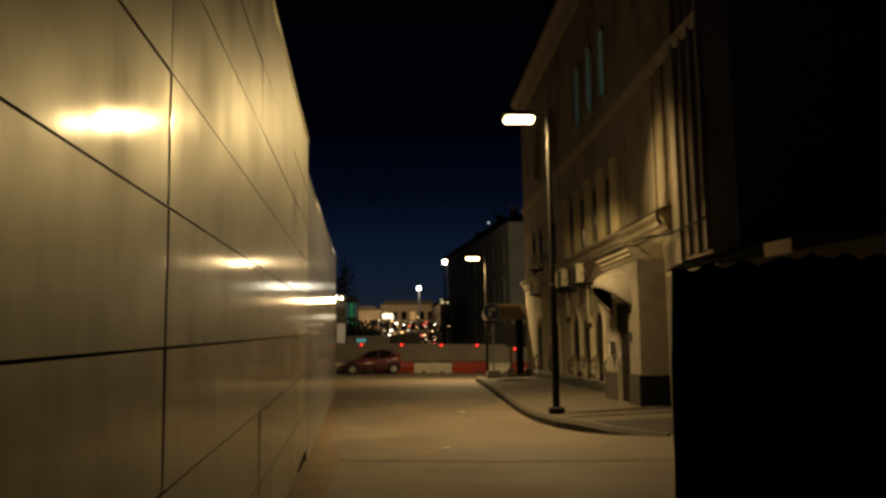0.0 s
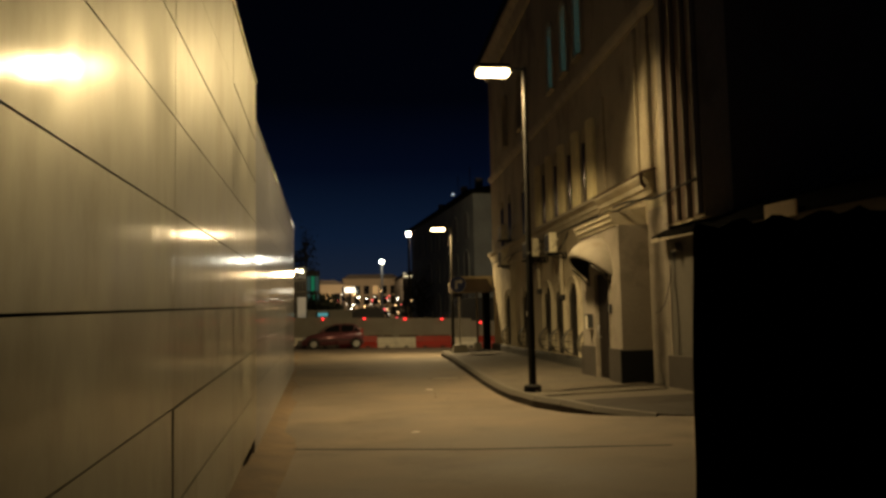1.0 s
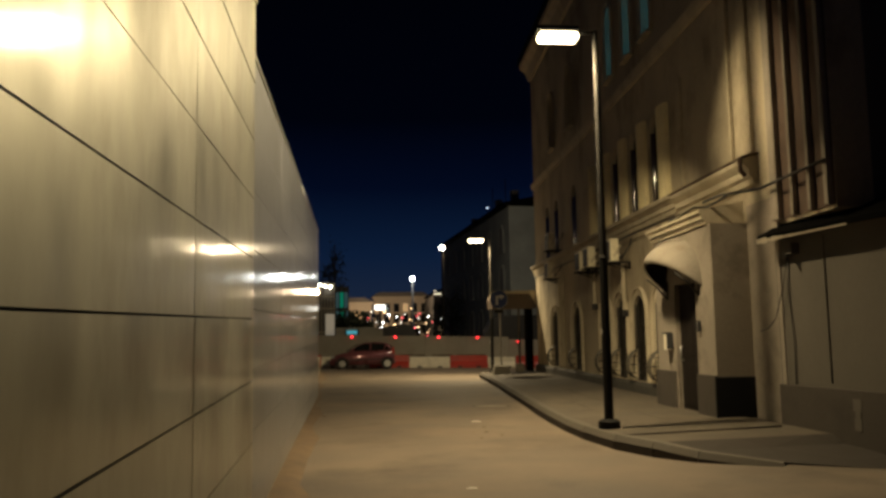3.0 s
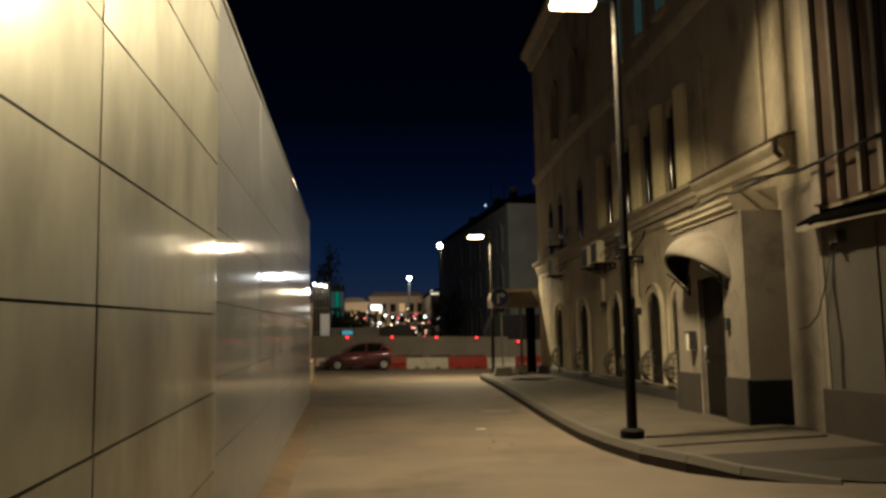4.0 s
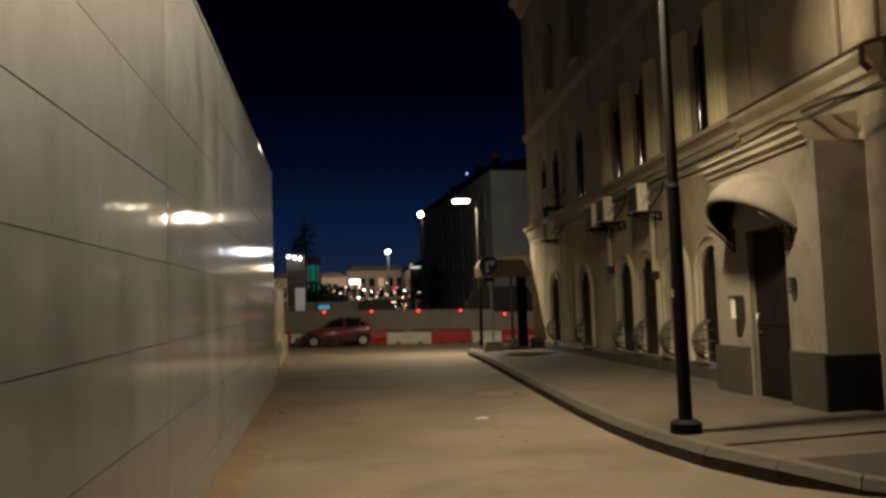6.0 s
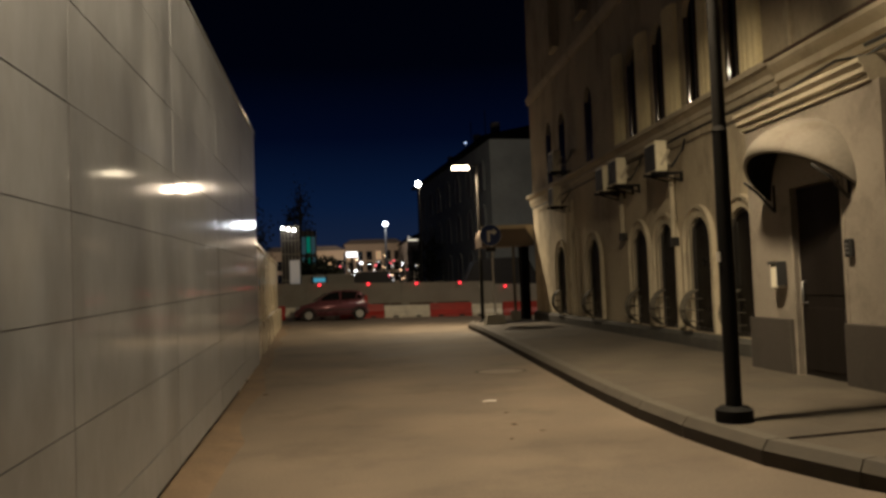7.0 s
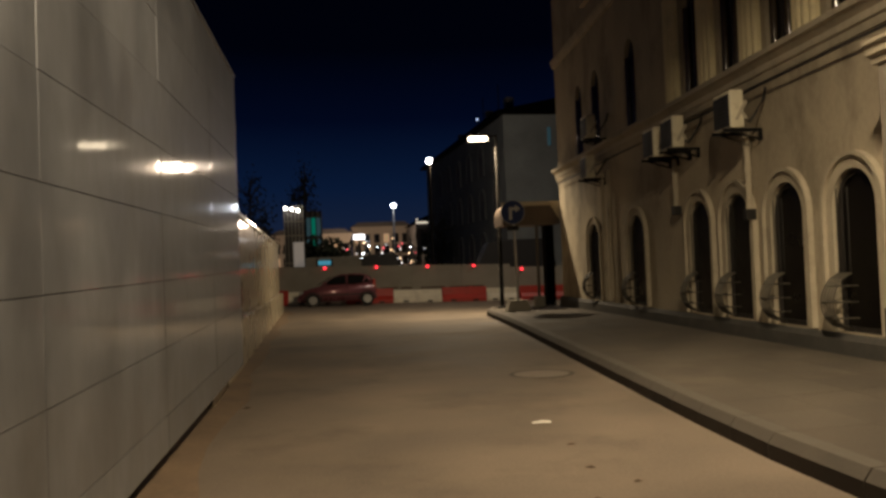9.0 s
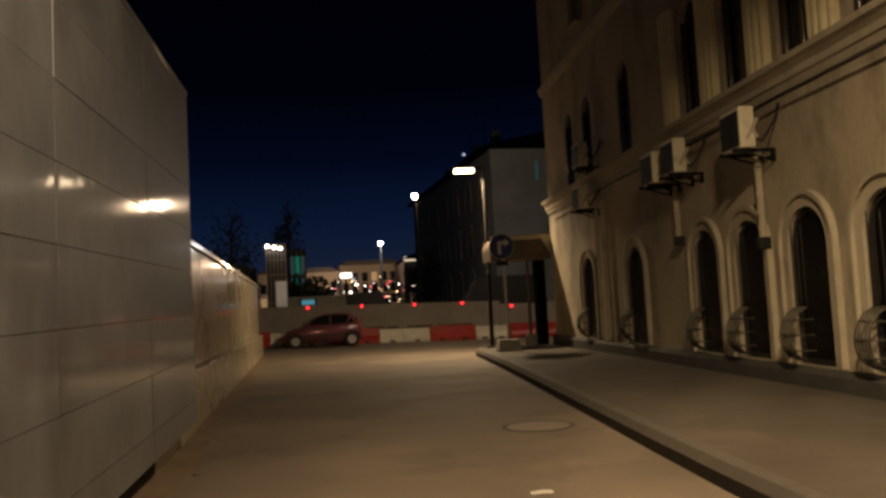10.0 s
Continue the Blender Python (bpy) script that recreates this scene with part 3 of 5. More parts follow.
def arched_window(parent, c, w, z0, z1, pane_mat, frame_mat, pointed=0.0, band=0.12, bar=True, sill=True, deep=0.235):
    """A window set back in its opening, with frame, bars and a moulding round it."""
    win = new("window")
    win.parent = parent
    bm = B()
    prism(bm, arch(c, w - 0.03, z0 + 0.015, z1 - 0.015, pointed=pointed), "x", deep + 0.035, deep + 0.047)
    part("pane", bm, pane_mat, win)
    bm = B()
    arch_band(bm, c, w - 0.13, z0 + 0.06, z1 - 0.065, 0.055, deep, deep + 0.06, pointed=pointed)
    box(bm, deep, c - w / 2 + 0.01, z0 + 0.002, deep + 0.06, c + w / 2 - 0.01, z0 + 0.062)
    if bar:
        box(bm, deep + 0.005, c - 0.025, z0 + 0.062, deep + 0.055, c + 0.025, z1 - 0.08)
        box(bm, deep + 0.007, c - w / 2 + 0.05, z0 + (z1 - z0) * 0.62, deep + 0.053, c + w / 2 - 0.05, z0 + (z1 - z0) * 0.62 + 0.05)
    part("window_frame", bm, frame_mat, win)
    if band:
        bm = B()
        arch_band(bm, c, w + 0.004, z0, z1, band, -0.035, -0.002, pointed=pointed)
        part("surround", bm, TRIM, win, "pale stucco moulding")
        bm = B()
        arch_band(bm, c, w + 2 * band + 0.012, z0, z1 + band + 0.003, 0.05, -0.075, -0.002, pointed=pointed)
        part("outer_moulding", bm, TRIM, win)
    if sill:
        bm = B()
        box(bm, -0.13, c - w / 2 - 0.1, z0 - 0.06, 0.27, c + w / 2 + 0.1, z0 - 0.003, bevel=0.01)
        part("window_sill", bm, TRIM, win)
    return win


def belly_grille(win, c, w, z0):
    """A pot-bellied iron guard on the lower half of a window, and straight bars above."""
    n = 5
    c, w = c + w * 0.27, w * 0.44
    for i in range(n):
        u = c - w / 2 + 0.06 + (w - 0.12) * i / (n - 1)
        pts = []
        for k in range(11):
            s = k / 10
            out = 0.03 + 0.25 * max(0.0, math.sin(math.pi * s)) ** 0.55 * (1 - 0.2 * s)
            pts.append((-out, u, z0 + 0.03 + 0.62 * s))
        part("bar", path_tube(B(), pts, 0.011, 5), PALEIRON, win)
    for s in (0.22, 0.5, 0.78):
        out = 0.03 + 0.25 * math.sin(math.pi * s) ** 0.55 * (1 - 0.2 * s)
        bm = B()
        path_tube(bm, [(-0.01, c - w / 2 - 0.02, z0 + 0.03 + 0.62 * s), (-out * 0.8, c - w / 2 + 0.0, z0 + 0.03 + 0.62 * s), (-out - 0.01, c - w / 2 + 0.07, z0 + 0.03 + 0.62 * s),
                       (-out - 0.01, c + w / 2 - 0.07, z0 + 0.03 + 0.62 * s), (-out * 0.8, c + w / 2, z0 + 0.03 + 0.62 * s), (-0.01, c + w / 2 + 0.02, z0 + 0.03 + 0.62 * s)], 0.010, 5)
        part("hoop", bm, PALEIRON, win)
    for i in range(3):
        u = c - w / 2 + 0.07 + (w - 0.14) * i / 2
        top = 2.1 - abs(u - c) * 0.5
        pts = [(-0.03, u, z0 + 0.64 + (top - z0 - 0.64) * k / 8) for k in range(9)]
        part("bar", path_tube(B(), pts, 0.009, 5), IRON, win)


for c, w in ARCHES:
    win = arched_window(house, c, w, 0.46, 2.24, DARKPANE, FRAME, band=0.13, bar=False, sill=False, deep=0.02)
    belly_grille(win, c, w, 0.46)
for c in UPPER:
    win = arched_window(house, c, 0.68, 4.0, 5.74, GLASS, FRAME, pointed=0.5, band=0.0, bar=False, sill=False, deep=0.09)
    for d in (-0.19, 0.19):
        part("mullion", tube(B(), (0.035, c + d, 4.0), (0.035, c + d, 5.40), 0.05, seg=32, caps=False), GLOSSBAR, win, "round glossy dark mullion")
    part("meeting_rail", box(B(), 0.05, c - 0.03, 4.0, 0.10, c + 0.03, 5.66), FRAME, win)
for c in (1.03, 2.47, 3.91, -0.3, 5.35):
    for d, r in ((-0.2, 0.05), (-0.07, 0.075), (0.07, 0.075), (0.2, 0.05)):
        bm = B()
        prism(bm, [(-0.002, c + d + r)] + [(-0.05 - r * math.sin(math.pi * k / 6), c + d + r * math.cos(math.pi * k / 6)) for k in range(7)] + [(-0.002, c + d - r)], "z", 3.98, 5.75)
        part("pier_shaft", bm, PIER, house, "pale yellow shaft between windows")
for i, (c, w) in enumerate(TOP):
    arched_window(house, c, w, 7.45, 9.20, TEALGLASS if i < 3 else GLASS, PALEFRAME if i < 3 else FRAME, band=0.08)

# ---- porch with its door ----
PX, P0, P1, PZ = -0.56, -3.72, -1.10, 3.02
bm = B()
DU0, DU1, DZ = -3.02, -2.08, 2.22
wall_sheet(bm, [(P0, 0), (P1, 0), (P1, PZ), (P0, PZ)], [[(DU0, 0.14), (DU1, 0.14), (DU1, DZ), (DU0, DZ)]], PX, PX + 0.3)
box(bm, PX + 0.3, P0, 0, -0.002, P0 + 0.3, PZ)
box(bm, PX + 0.3, P1 - 0.3, 0, -0.002, P1, PZ)
part("porch_wall", bm, PORCH, house, "whitewashed porch walls, dirty below")
bm = B()
prism(bm, [(-PX + 0.0, 3.022), (-PX + 0.03, 3.022), (-PX + 0.04, 3.08), (-PX + 0.08, 3.10), (-PX + 0.08, 3.15), (-PX + 0.12, 3.19), (-PX + 0.12, 3.23), (0.003, 3.36), (0.003, 3.022)][::-1], "y", P0 + 0.10, P1 + 0.06)
for v in bm.verts:
    v.co.x = -v.co.x
part("porch_cornice", bm, TRIM, house, "moulded porch cornice")
for a, b in ((P0 - 0.03, DU0 - 0.01), (DU1 + 0.06, P1 + 0.03)):
    bm = B()
    box(bm, PX - 0.05, a, 0.0, PX - 0.003, b, 0.82, bevel=0.01)
    part("porch_plinth", bm, SOOTWALL, house, "sooty dark plinth")
bm = B()
box(bm, PX - 0.05, P0 - 0.05, 0.0, -0.003, P0 - 0.003, 0.80, bevel=0.01)
part("porch_side_plinth", bm, BLACKPLINTH, house, "black plinth slab")
door = new("door")
door.parent = house
bm = B()
box(bm, PX + 0.06, DU0 + 0.01, 0.16, PX + 0.11, DU1 - 0.01, DZ - 0.01, bevel=0.006)
for a, b in ((0.30, 0.95), (1.08, 2.05)):
    box(bm, PX + 0.05, DU0 + 0.12, a, PX + 0.062, DU1 - 0.12, b, bevel=0.004)
part("door_leaf", bm, DOOR, door, "dark brown metal door, closed")
bm = B()
path_tube(bm, [(PX + 0.06, DU1 - 0.12, 1.0), (PX + 0.01, DU1 - 0.12, 1.0), (PX + 0.01, DU1 - 0.12, 1.22), (PX + 0.06, DU1 - 0.12, 1.22)], 0.012)
part("door_handle", bm, STEEL, door)
bm = B()
box(bm, PX - 0.012, DU1 - 0.0, 0.15, PX + 0.05, DU1 + 0.05, DZ + 0.04)
box(bm, PX - 0.012, DU0 - 0.05, 0.15, PX + 0.05, DU0, DZ + 0.04)
box(bm, PX - 0.012, DU0, DZ, PX + 0.05, DU1, DZ + 0.04)
part("door_frame", bm, PORCH, door)
bm = B()
box(bm, PX - 0.16, DU0 - 0.08, 0.1, PX + 0.1, DU1 + 0.08, 0.205, bevel=0.01)
part("door_step", bm, CONCRETE, door)
# hood: a shell from the rim to an arch on the wall
HC, HW = -2.46, 0.84


def hood_point(a, s, shrink=0.0):
    out = (0.56 - shrink) * math.sin(a) * math.cos(s * math.pi / 2)
    z = 2.14 - shrink * 0.6 + math.sin(a) * (0.42 + (0.34) * math.sin(s * math.pi / 2))
    return (PX - 0.004 - out, HC + (HW - shrink) * math.cos(a), z)


bm = B()
NA, NS = 24, 8
shells = []
for shrink in (0.0, 0.03):
    shells.append([[bm.verts.new(hood_point(math.pi * i / NA, j / NS, shrink)) for i in range(NA + 1)] for j in range(NS + 1)])
for g in shells:
    for j in range(NS):
        for i in range(NA):
            f = bm.faces.new((g[j][i], g[j][i + 1], g[j + 1][i + 1], g[j + 1][i]))
            f.smooth = True
for i in range(NA):
    bm.faces.new((shells[0][0][i], shells[0][0][i + 1], shells[1][0][i + 1], shells[1][0][i]))
bm.faces.ensure_lookup_table()
# Black inner shell: the shade under the hood is put into its colour.
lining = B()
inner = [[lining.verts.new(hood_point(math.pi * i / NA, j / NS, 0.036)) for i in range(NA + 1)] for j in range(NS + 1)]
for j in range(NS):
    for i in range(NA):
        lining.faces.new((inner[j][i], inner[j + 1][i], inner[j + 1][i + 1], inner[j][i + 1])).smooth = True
part("hood_shade_lining", lining, BLACKSTEEL, house, "black underside of the hood, its shade put into the colour")
part("door_hood", bm, SHEET, house, "rounded sheet-metal hood over the door, weathered")
for s in (-1, 1):
    bm = B()
    path_tube(bm, [(PX - 0.01, HC + s * 0.72, 2.0), (PX - 0.2, HC + s * 0.72, 2.22), (PX - 0.36, HC + s * 0.70, 2.34)], 0.016)
    path_tube(bm, [(PX - 0.01, HC + s * 0.72, 2.0), (PX - 0.01, HC + s * 0.72, 2.3)], 0.016)
    part("hood_bracket", bm, IRON, house)
bm = B()
path_tube(bm, [(-0.30, P0 - 0.05, 3.42), (-0.46, -3.4, 3.30), (-0.52, -3.0, 3.36), (-0.50, -2.3, 3.33), (-0.44, -1.6, 3.33), (-0.22, -1.1, 3.46)], 0.018)
path_tube(bm, [(-0.12, U0, 3.42), (-0.2, -4.6, 3.36), (-0.45, -3.9, 3.40), (-0.60, -3.6, 3.34)], 0.02)
path_tube(bm, [(-0.13, -1.0, 3.52), (-0.13, 2.0, 3.54), (-0.12, 4.0, 3.50), (-0.13, 8.0, 3.53), (-0.13, 14.0, 3.5)], 0.018)
part("cable", bm, CABLE, house, "sagging black cables")

# side wall details: ribs above the low annex, pipes
bm = B()
box(bm, -0.03, -4.72, 0.0, -0.003, P0 - 0.06, 3.25)
part("patched_wall", bm, PORCH, house, "dirty whitewashed strip of wall beside the porch")
for i, (x, w, m) in enumerate(((-4.80, 0.20, PORCH), (-5.28, 0.07, PORCH), (-5.72, 0.07, PORCH), (-6.12, 0.09, PORCH))):
    bm = B()
    box(bm, -0.10, x - w / 2, 2.9, -0.022, x + w / 2, 9.0, bevel=0.012)
    part("wall_rib", bm, m, house, "pale upright stucco rib")
bm = B()
box(bm, -0.02, U0 + 0.02, 2.9, -0.004, -4.70, 9.0)
part("dark_boarding", bm, RUST, house, "dark boarded strips between the ribs")
for u, z0, z1 in ((2.6, 1.95, 3.0), (5.3, 2.2, 2.95), (9.3, 0.5, 3.3), (9.75, 0.5, 3.3)):
    bm = B()
    tube(bm, (-0.09, u, z0), (-0.09, u, z1), 0.045)
    pipe = part("downpipe", bm, TRIM, house, "pale painted pipe")
    for z in (z0 + 0.3, (z0 + z1) / 2, z1 - 0.2):
        part("clamp", tube(B(), (-0.09, u, z), (-0.09, u, z + 0.05), 0.058), TRIM, pipe)
    if z0 > 1:
        part("junction_box", box(B(), -0.16, u - 0.06, z0 - 0.13, -0.02, u + 0.06, z0 + 0.02, bevel=0.01), IRON, pipe)

# small fittings on the house
mb = thing("letter_box", "pale metal letter box with a dark lid on the porch wall", "letter box", (5.19, 17.18, 1.16), -2.46)
bm = B()
box(bm, -0.10, -0.075, 0.0, 0.0, 0.075, 0.26, bevel=0.012)
part("box_body", bm, WHITEPLASTIC, mb)
bm = B()
box(bm, -0.12, -0.095, 0.26, 0.0, 0.095, 0.29, bevel=0.006)
box(bm, -0.105, -0.098, 0.02, 0.0, -0.077, 0.26)
part("lid", bm, DARK, mb)
ip = thing("door_entry_panel", "small dark door entry panel with three buttons", "intercom", (5.14, 15.86, 1.45), -2.46)
bm = B()
box(bm, -0.04, -0.05, 0, 0.0, 0.05, 0.17, bevel=0.008)
part("panel_body", bm, DARK, ip)
bm = B()
for i in range(3):
    box(bm, -0.046, -0.02, 0.03 + i * 0.04, -0.0405, 0.02, 0.05 + i * 0.04)
part("button", bm, STEEL, ip)

# ---- air conditioners ----


def air_conditioner():
    ob = thing("air_conditioner", "cream outdoor air conditioner on steel brackets, stained", "air conditioner", (0, 0, 0), -2.46, group="air conditioners on the house front")
    bm = B()
    box(bm, -0.46, -0.27, 0.0, -0.27, 0.27, 0.50, bevel=0.02)
    part("casing", bm, AC, ob)
    # Flat dark plate on the casing, coloured as the shaded fan opening.
    bm = B()
    box(bm, -0.468, -0.24, 0.03, -0.4605, 0.24, 0.45)
    part("fan_shade_plate", bm, DARK, ob, "dark plate for the fan opening, its shade put into the colour")
    bm = B()
    for k in range(8):
        z = 0.07 + k * 0.048
        h = 0.2
        path_tube(bm, [(-0.473, 0.04 - h, z), (-0.473, 0.04 + h, z)], 0.004, 4)
    part("fan_guard", bm, BLACKSTEEL, ob)
    bm = B()
    prism(bm, [(-0.40, 0.10), (-0.36, 0.10), (-0.22, 0.34), (-0.26, 0.36)], "y", -0.2745, -0.2705)
    prism(bm, [(-0.27, 0.10), (-0.23, 0.12), (-0.30, 0.24), (-0.33, 0.22)], "y", -0.2785, -0.2746)
    part("sticker", bm, TRIM, ob, "torn pale sticker")
    for s in (-1, 1):
        bm = B()
        box(bm, -0.52, s * 0.18 - 0.02, -0.045, 0.0, s * 0.18 + 0.02, -0.002)
        box(bm, -0.04, s * 0.18 - 0.02, -0.16, 0.0, s * 0.18 + 0.02, -0.045)
        path_tube(bm, [(-0.40, s * 0.18, -0.04), (-0.02, s * 0.18, -0.15)], 0.014, 5)
        part("bracket", bm, BLACKSTEEL, ob)
    bm = B()
    path_tube(bm, [(-0.25, -0.27, 0.1), (-0.25, -0.36, 0.05), (-0.18, -0.40, 0.16), (-0.05, -0.36, 0.34), (0.0, -0.34, 0.5)], 0.018)
    part("hose", bm, CABLE, ob)
    return ob


ac = air_conditioner()
spots = [(21.50, 3.02), (23.60, 3.08), (24.50, 3.06), (28.9, 3.2), (28.7, 4.06)]
for i, (y, z) in enumerate(spots):
    m = pose(facade_x(y) - 0.002, y, z, 0, 0, -2.46)
    if i == 0:
        ac.matrix_basis = m
    else:
        copy_thing(ac, m)

# ---- annex beside the corner house ----
annex = thing("annex", "low grey plastered annex with a dark overhanging sheet roof", "outbuilding", (5.62, 14.0, 0), 0)
AD = Vector((0.11, -1.0)).normalized()
annex.matrix_basis = Matrix.Translation((5.62, 14.40, 0)) @ Matrix(((AD.y * -1, AD.x, 0, 0), (AD.x, AD.y, 0, 0), (0, 0, 1, 0), (0, 0, 0, 1)))
# local y runs from the house along the annex front, local x into the annex
bm = B()
box(bm, 0, 0.0, 0, 0.4, 9.0, 2.72)
part("front_wall", bm, GREYWALL, annex)
bm = B()
box(bm, 0.4, 8.6, 0, 5, 9.0, 2.72)
part("end_wall", bm, GREYWALL, annex)
bm = B()
box(bm, -0.05, 0.0, 0, -0.003, 9.0, 0.74, bevel=0.01)
part("plinth", bm, SOOTWALL, annex, "grey painted plinth with bare patches")
bm = B()
prism(bm, [(-0.24, 2.63), (-0.24, 2.70), (0.2, 2.93), (5.2, 4.2), (5.2, 4.1), (0.2, 2.78)], "y", -0.02, 9.2)
part("roof", bm, DARKROOF, annex, "dark overhanging sheet roof")
# Lip is taller at the house end: the lamp's highlight put into its shape.
bm = B()
for k in range(16):
    y = -0.02 + k * 0.11
    h = 0.07 * max(0.0, 1 - k / 7) * (0.6 + 0.4 * math.sin(k * 2.3)) + 0.012
    prism(bm, [(-0.258, 2.628 - h * 0.5), (-0.243, 2.628 - h * 0.5), (-0.243, 2.635 + h * 0.5), (-0.254, 2.638 + h * 0.5)], "y", y, y + 0.108)
part("gutter_lip", bm, FRAY, annex, "bent pale sheet edge along the eave, widened where its highlight sits")
bm = B()
box(bm, -0.30, 3.10, 2.60, -0.27, 3.72, 2.80, bevel=0.006)
box(bm, -0.272, 3.2, 2.64, -0.235, 3.6, 2.69)
part("eave_board", bm, BOARD, annex, "blank beige board fixed on the eave")
bm = B()
path_tube(bm, [(-0.02, 0.3, 2.5), (-0.02, 0.28, 1.9), (-0.02, 0.34, 1.3), (-0.02, 0.32, 0.75)], 0.009)
path_tube(bm, [(-0.02, 0.3, 2.45), (-0.05, 0.2, 2.0), (-0.08, 0.05, 1.6), (-0.07, -0.15, 1.47), (-0.02, -0.4, 1.44)], 0.008)
part("cable", bm, CABLE, annex, "loose hanging cable")
bm = B()
tube(bm, (-0.012, 1.0, 0.8), (-0.012, 1.0, 2.6), 0.010, seg=6)
part("conduit", bm, GREYWALL, annex)
fl = thing("wall_floodlight", "small pale wall box under the annex eave", "junction box", (5.65, 13.95, 2.42), 6)
bm = B()
box(bm, -0.10, -0.07, 0, 0.05, 0.07, 0.14, bevel=0.01)
part("box_body", bm, GREYWALL, fl)
bm = B()
box(bm, -0.14, -0.02, -0.03, -0.06, 0.02, 0.0)
part("cable_gland", bm, DARK, fl)
bm = B()
for z0, z1, y0, y1 in ((0.60, 0.74, 1.40, 1.54), (0.52, 0.60, 1.43, 1.51), (0.38, 0.52, 1.41, 1.53)):
    box(bm, -0.0565, y0, z0 - 0.1, -0.051, y1, z1 - 0.1)
part("bare_patch", bm, GREYWALL, annex, "patch of bare plaster on the plinth")

# ---- black site fence ----
fence = thing("site_fence", "site fence draped in creased black cloth", "fence")
FA, FB = Vector((2.46, 6.6)), Vector((5.9, 6.15))
bm = B()
rnd = random.Random(11)
N = 46
front, back = [], []
for i in range(N + 1):
    s = i / N
    p = FA.lerp(FB, s)
    top = 2.0 + 0.10 * min(1, s * 3.2) + 0.025 * math.sin(i * 1.7) + rnd.uniform(-0.012, 0.012)
    col, colb = [], []
    for j in range(9):
        z = top * j / 8
        w = 0.03 * math.sin(i * 0.9 + j * 0.8) + 0.012 * math.sin(i * 2.3)
        edge = (0.015 * math.sin(j * 0.9) + 0.0075 * j - 0.02) if i == 0 else 0
        col.append(bm.verts.new((p.x + edge, p.y + w, z)))
        colb.append(bm.verts.new((p.x + edge, p.y + w + 0.012, z)))
    front.append(col)
    back.append(colb)
for a, b, g in [(front[i], front[i + 1], 0) for i in range(N)] + [(back[i], back[i + 1], 1) for i in range(N)]:
    for j in range(8):
        f = bm.faces.new((a[j], b[j], b[j + 1], a[j + 1]))
        f.smooth = True
for i in range(N):
    bm.faces.new((front[i][8], front[i + 1][8], back[i + 1][8], back[i][8]))
for j in range(8):
    bm.faces.new((front[0][j], front[0][j + 1], back[0][j + 1], back[0][j]))
part("cloth", bm, FABRIC, fence, "black cloth, creased")
for s in (0.08, 0.33, 0.66, 0.99):
    p = FA.lerp(FB, s)
    bm = B()
    tube(bm, (p.x, p.y + 0.12, 0), (p.x, p.y + 0.12, 1.98), 0.022, seg=8)
    part("post", bm, BLACKSTEEL, fence)

# ---- street lamps ----


def street_lamp(h, light_mat):
    """A black post with a flat head reaching over the road."""
    ob = thing("street_lamp", "tall black street lamp with a flat glowing head and round base", "street lamp", group="street lamps along the kerb")
    bm = B()
    tube(bm, (0, 0, 0.0), (0, 0, 0.09), 0.145, 0.145, seg=20)
    tube(bm, (0, 0, 0.09), (0, 0, 0.12), 0.145, 0.10, seg=20)
    part("base_collar", bm, BLACKSTEEL, ob)
    bm = B()
    tube(bm, (0, 0, 0.12), (0, 0, 2.3), 0.063, 0.058, seg=16)
    part("lower_post", bm, BLACKSTEEL, ob)
    bm = B()
    tube(bm, (0, 0, 2.3), (0, 0, h), 0.052, 0.038, seg=16)
    tube(bm, (0, 0, 2.29), (0, 0, 2.33), 0.06, 0.052, seg=16)
    part("upper_post", bm, STEEL_DARK, ob)
    bm = B()
    box(bm, -0.32, -0.035, h - 0.06, 0.02, 0.035, h - 0.01, bevel=0.01)
    part("arm", bm, BLACKSTEEL, ob)
    bm = B()
    box(bm, -0.86, -0.15, h - 0.05, -0.26, 0.15, h + 0.02, bevel=0.02)
    part("head_casing", bm, BLACKSTEEL, ob)
    bm = B()
    box(bm, -0.82, -0.13, h - 0.17, -0.26, 0.13, h - 0.052, bevel=0.05)
    part("diffuser", bm, light_mat, ob, "glowing warm diffuser")
    bm = B()
    box(bm, -0.067, -0.03, 1.25, -0.061, 0.03, 1.33)
    part("sticker", bm, PAPER, ob, "torn paper sticker")
    return ob


STEEL_DARK = shader("painted_dark_steel", (0.022, 0.020, 0.018), 0.7, spec=0.2, vary=0.15, scale=6)
lamp = street_lamp(5.52, LAMPGLOW)
lamp.matrix_basis = pose(3.38, 14.84, 0.18, 0, 0, 0)
copy_thing(lamp, pose(5.05, 35.0, 0.05, 0, 0, 0) @ Matrix.Diagonal((1, 1, 0.935, 1)))
for o in scene.objects:
    if o.name == "street_lamp.001":
        tagged(o, "black street lamp with a glowing head at the pavement corner")

ob = thing("square_lamp", "dark post with a glowing white globe beyond the barrier", "street lamp", (4.83, 51.0, -0.2))
part("post", tube(B(), (0, 0, 0), (0, 0, 6.65), 0.09, 0.06), BLACKSTEEL, ob)
part("globe", ball(B(), (0, 0, 6.80), 0.15), WHITEGLOW, ob, "glowing white globe")
ob = thing("mast_lamp", "distant tall mast with a white floodlight", "street lamp", (6.9, 110.0, -0.3))
part("mast", tube(B(), (0, 0, 0), (0, 0, 9.2), 0.16, 0.10), STEEL, ob)
part("floodlight", ball(B(), (0, 0, 9.4), 0.30, sz=0.8), FARGLOW, ob, "glowing white floodlight")

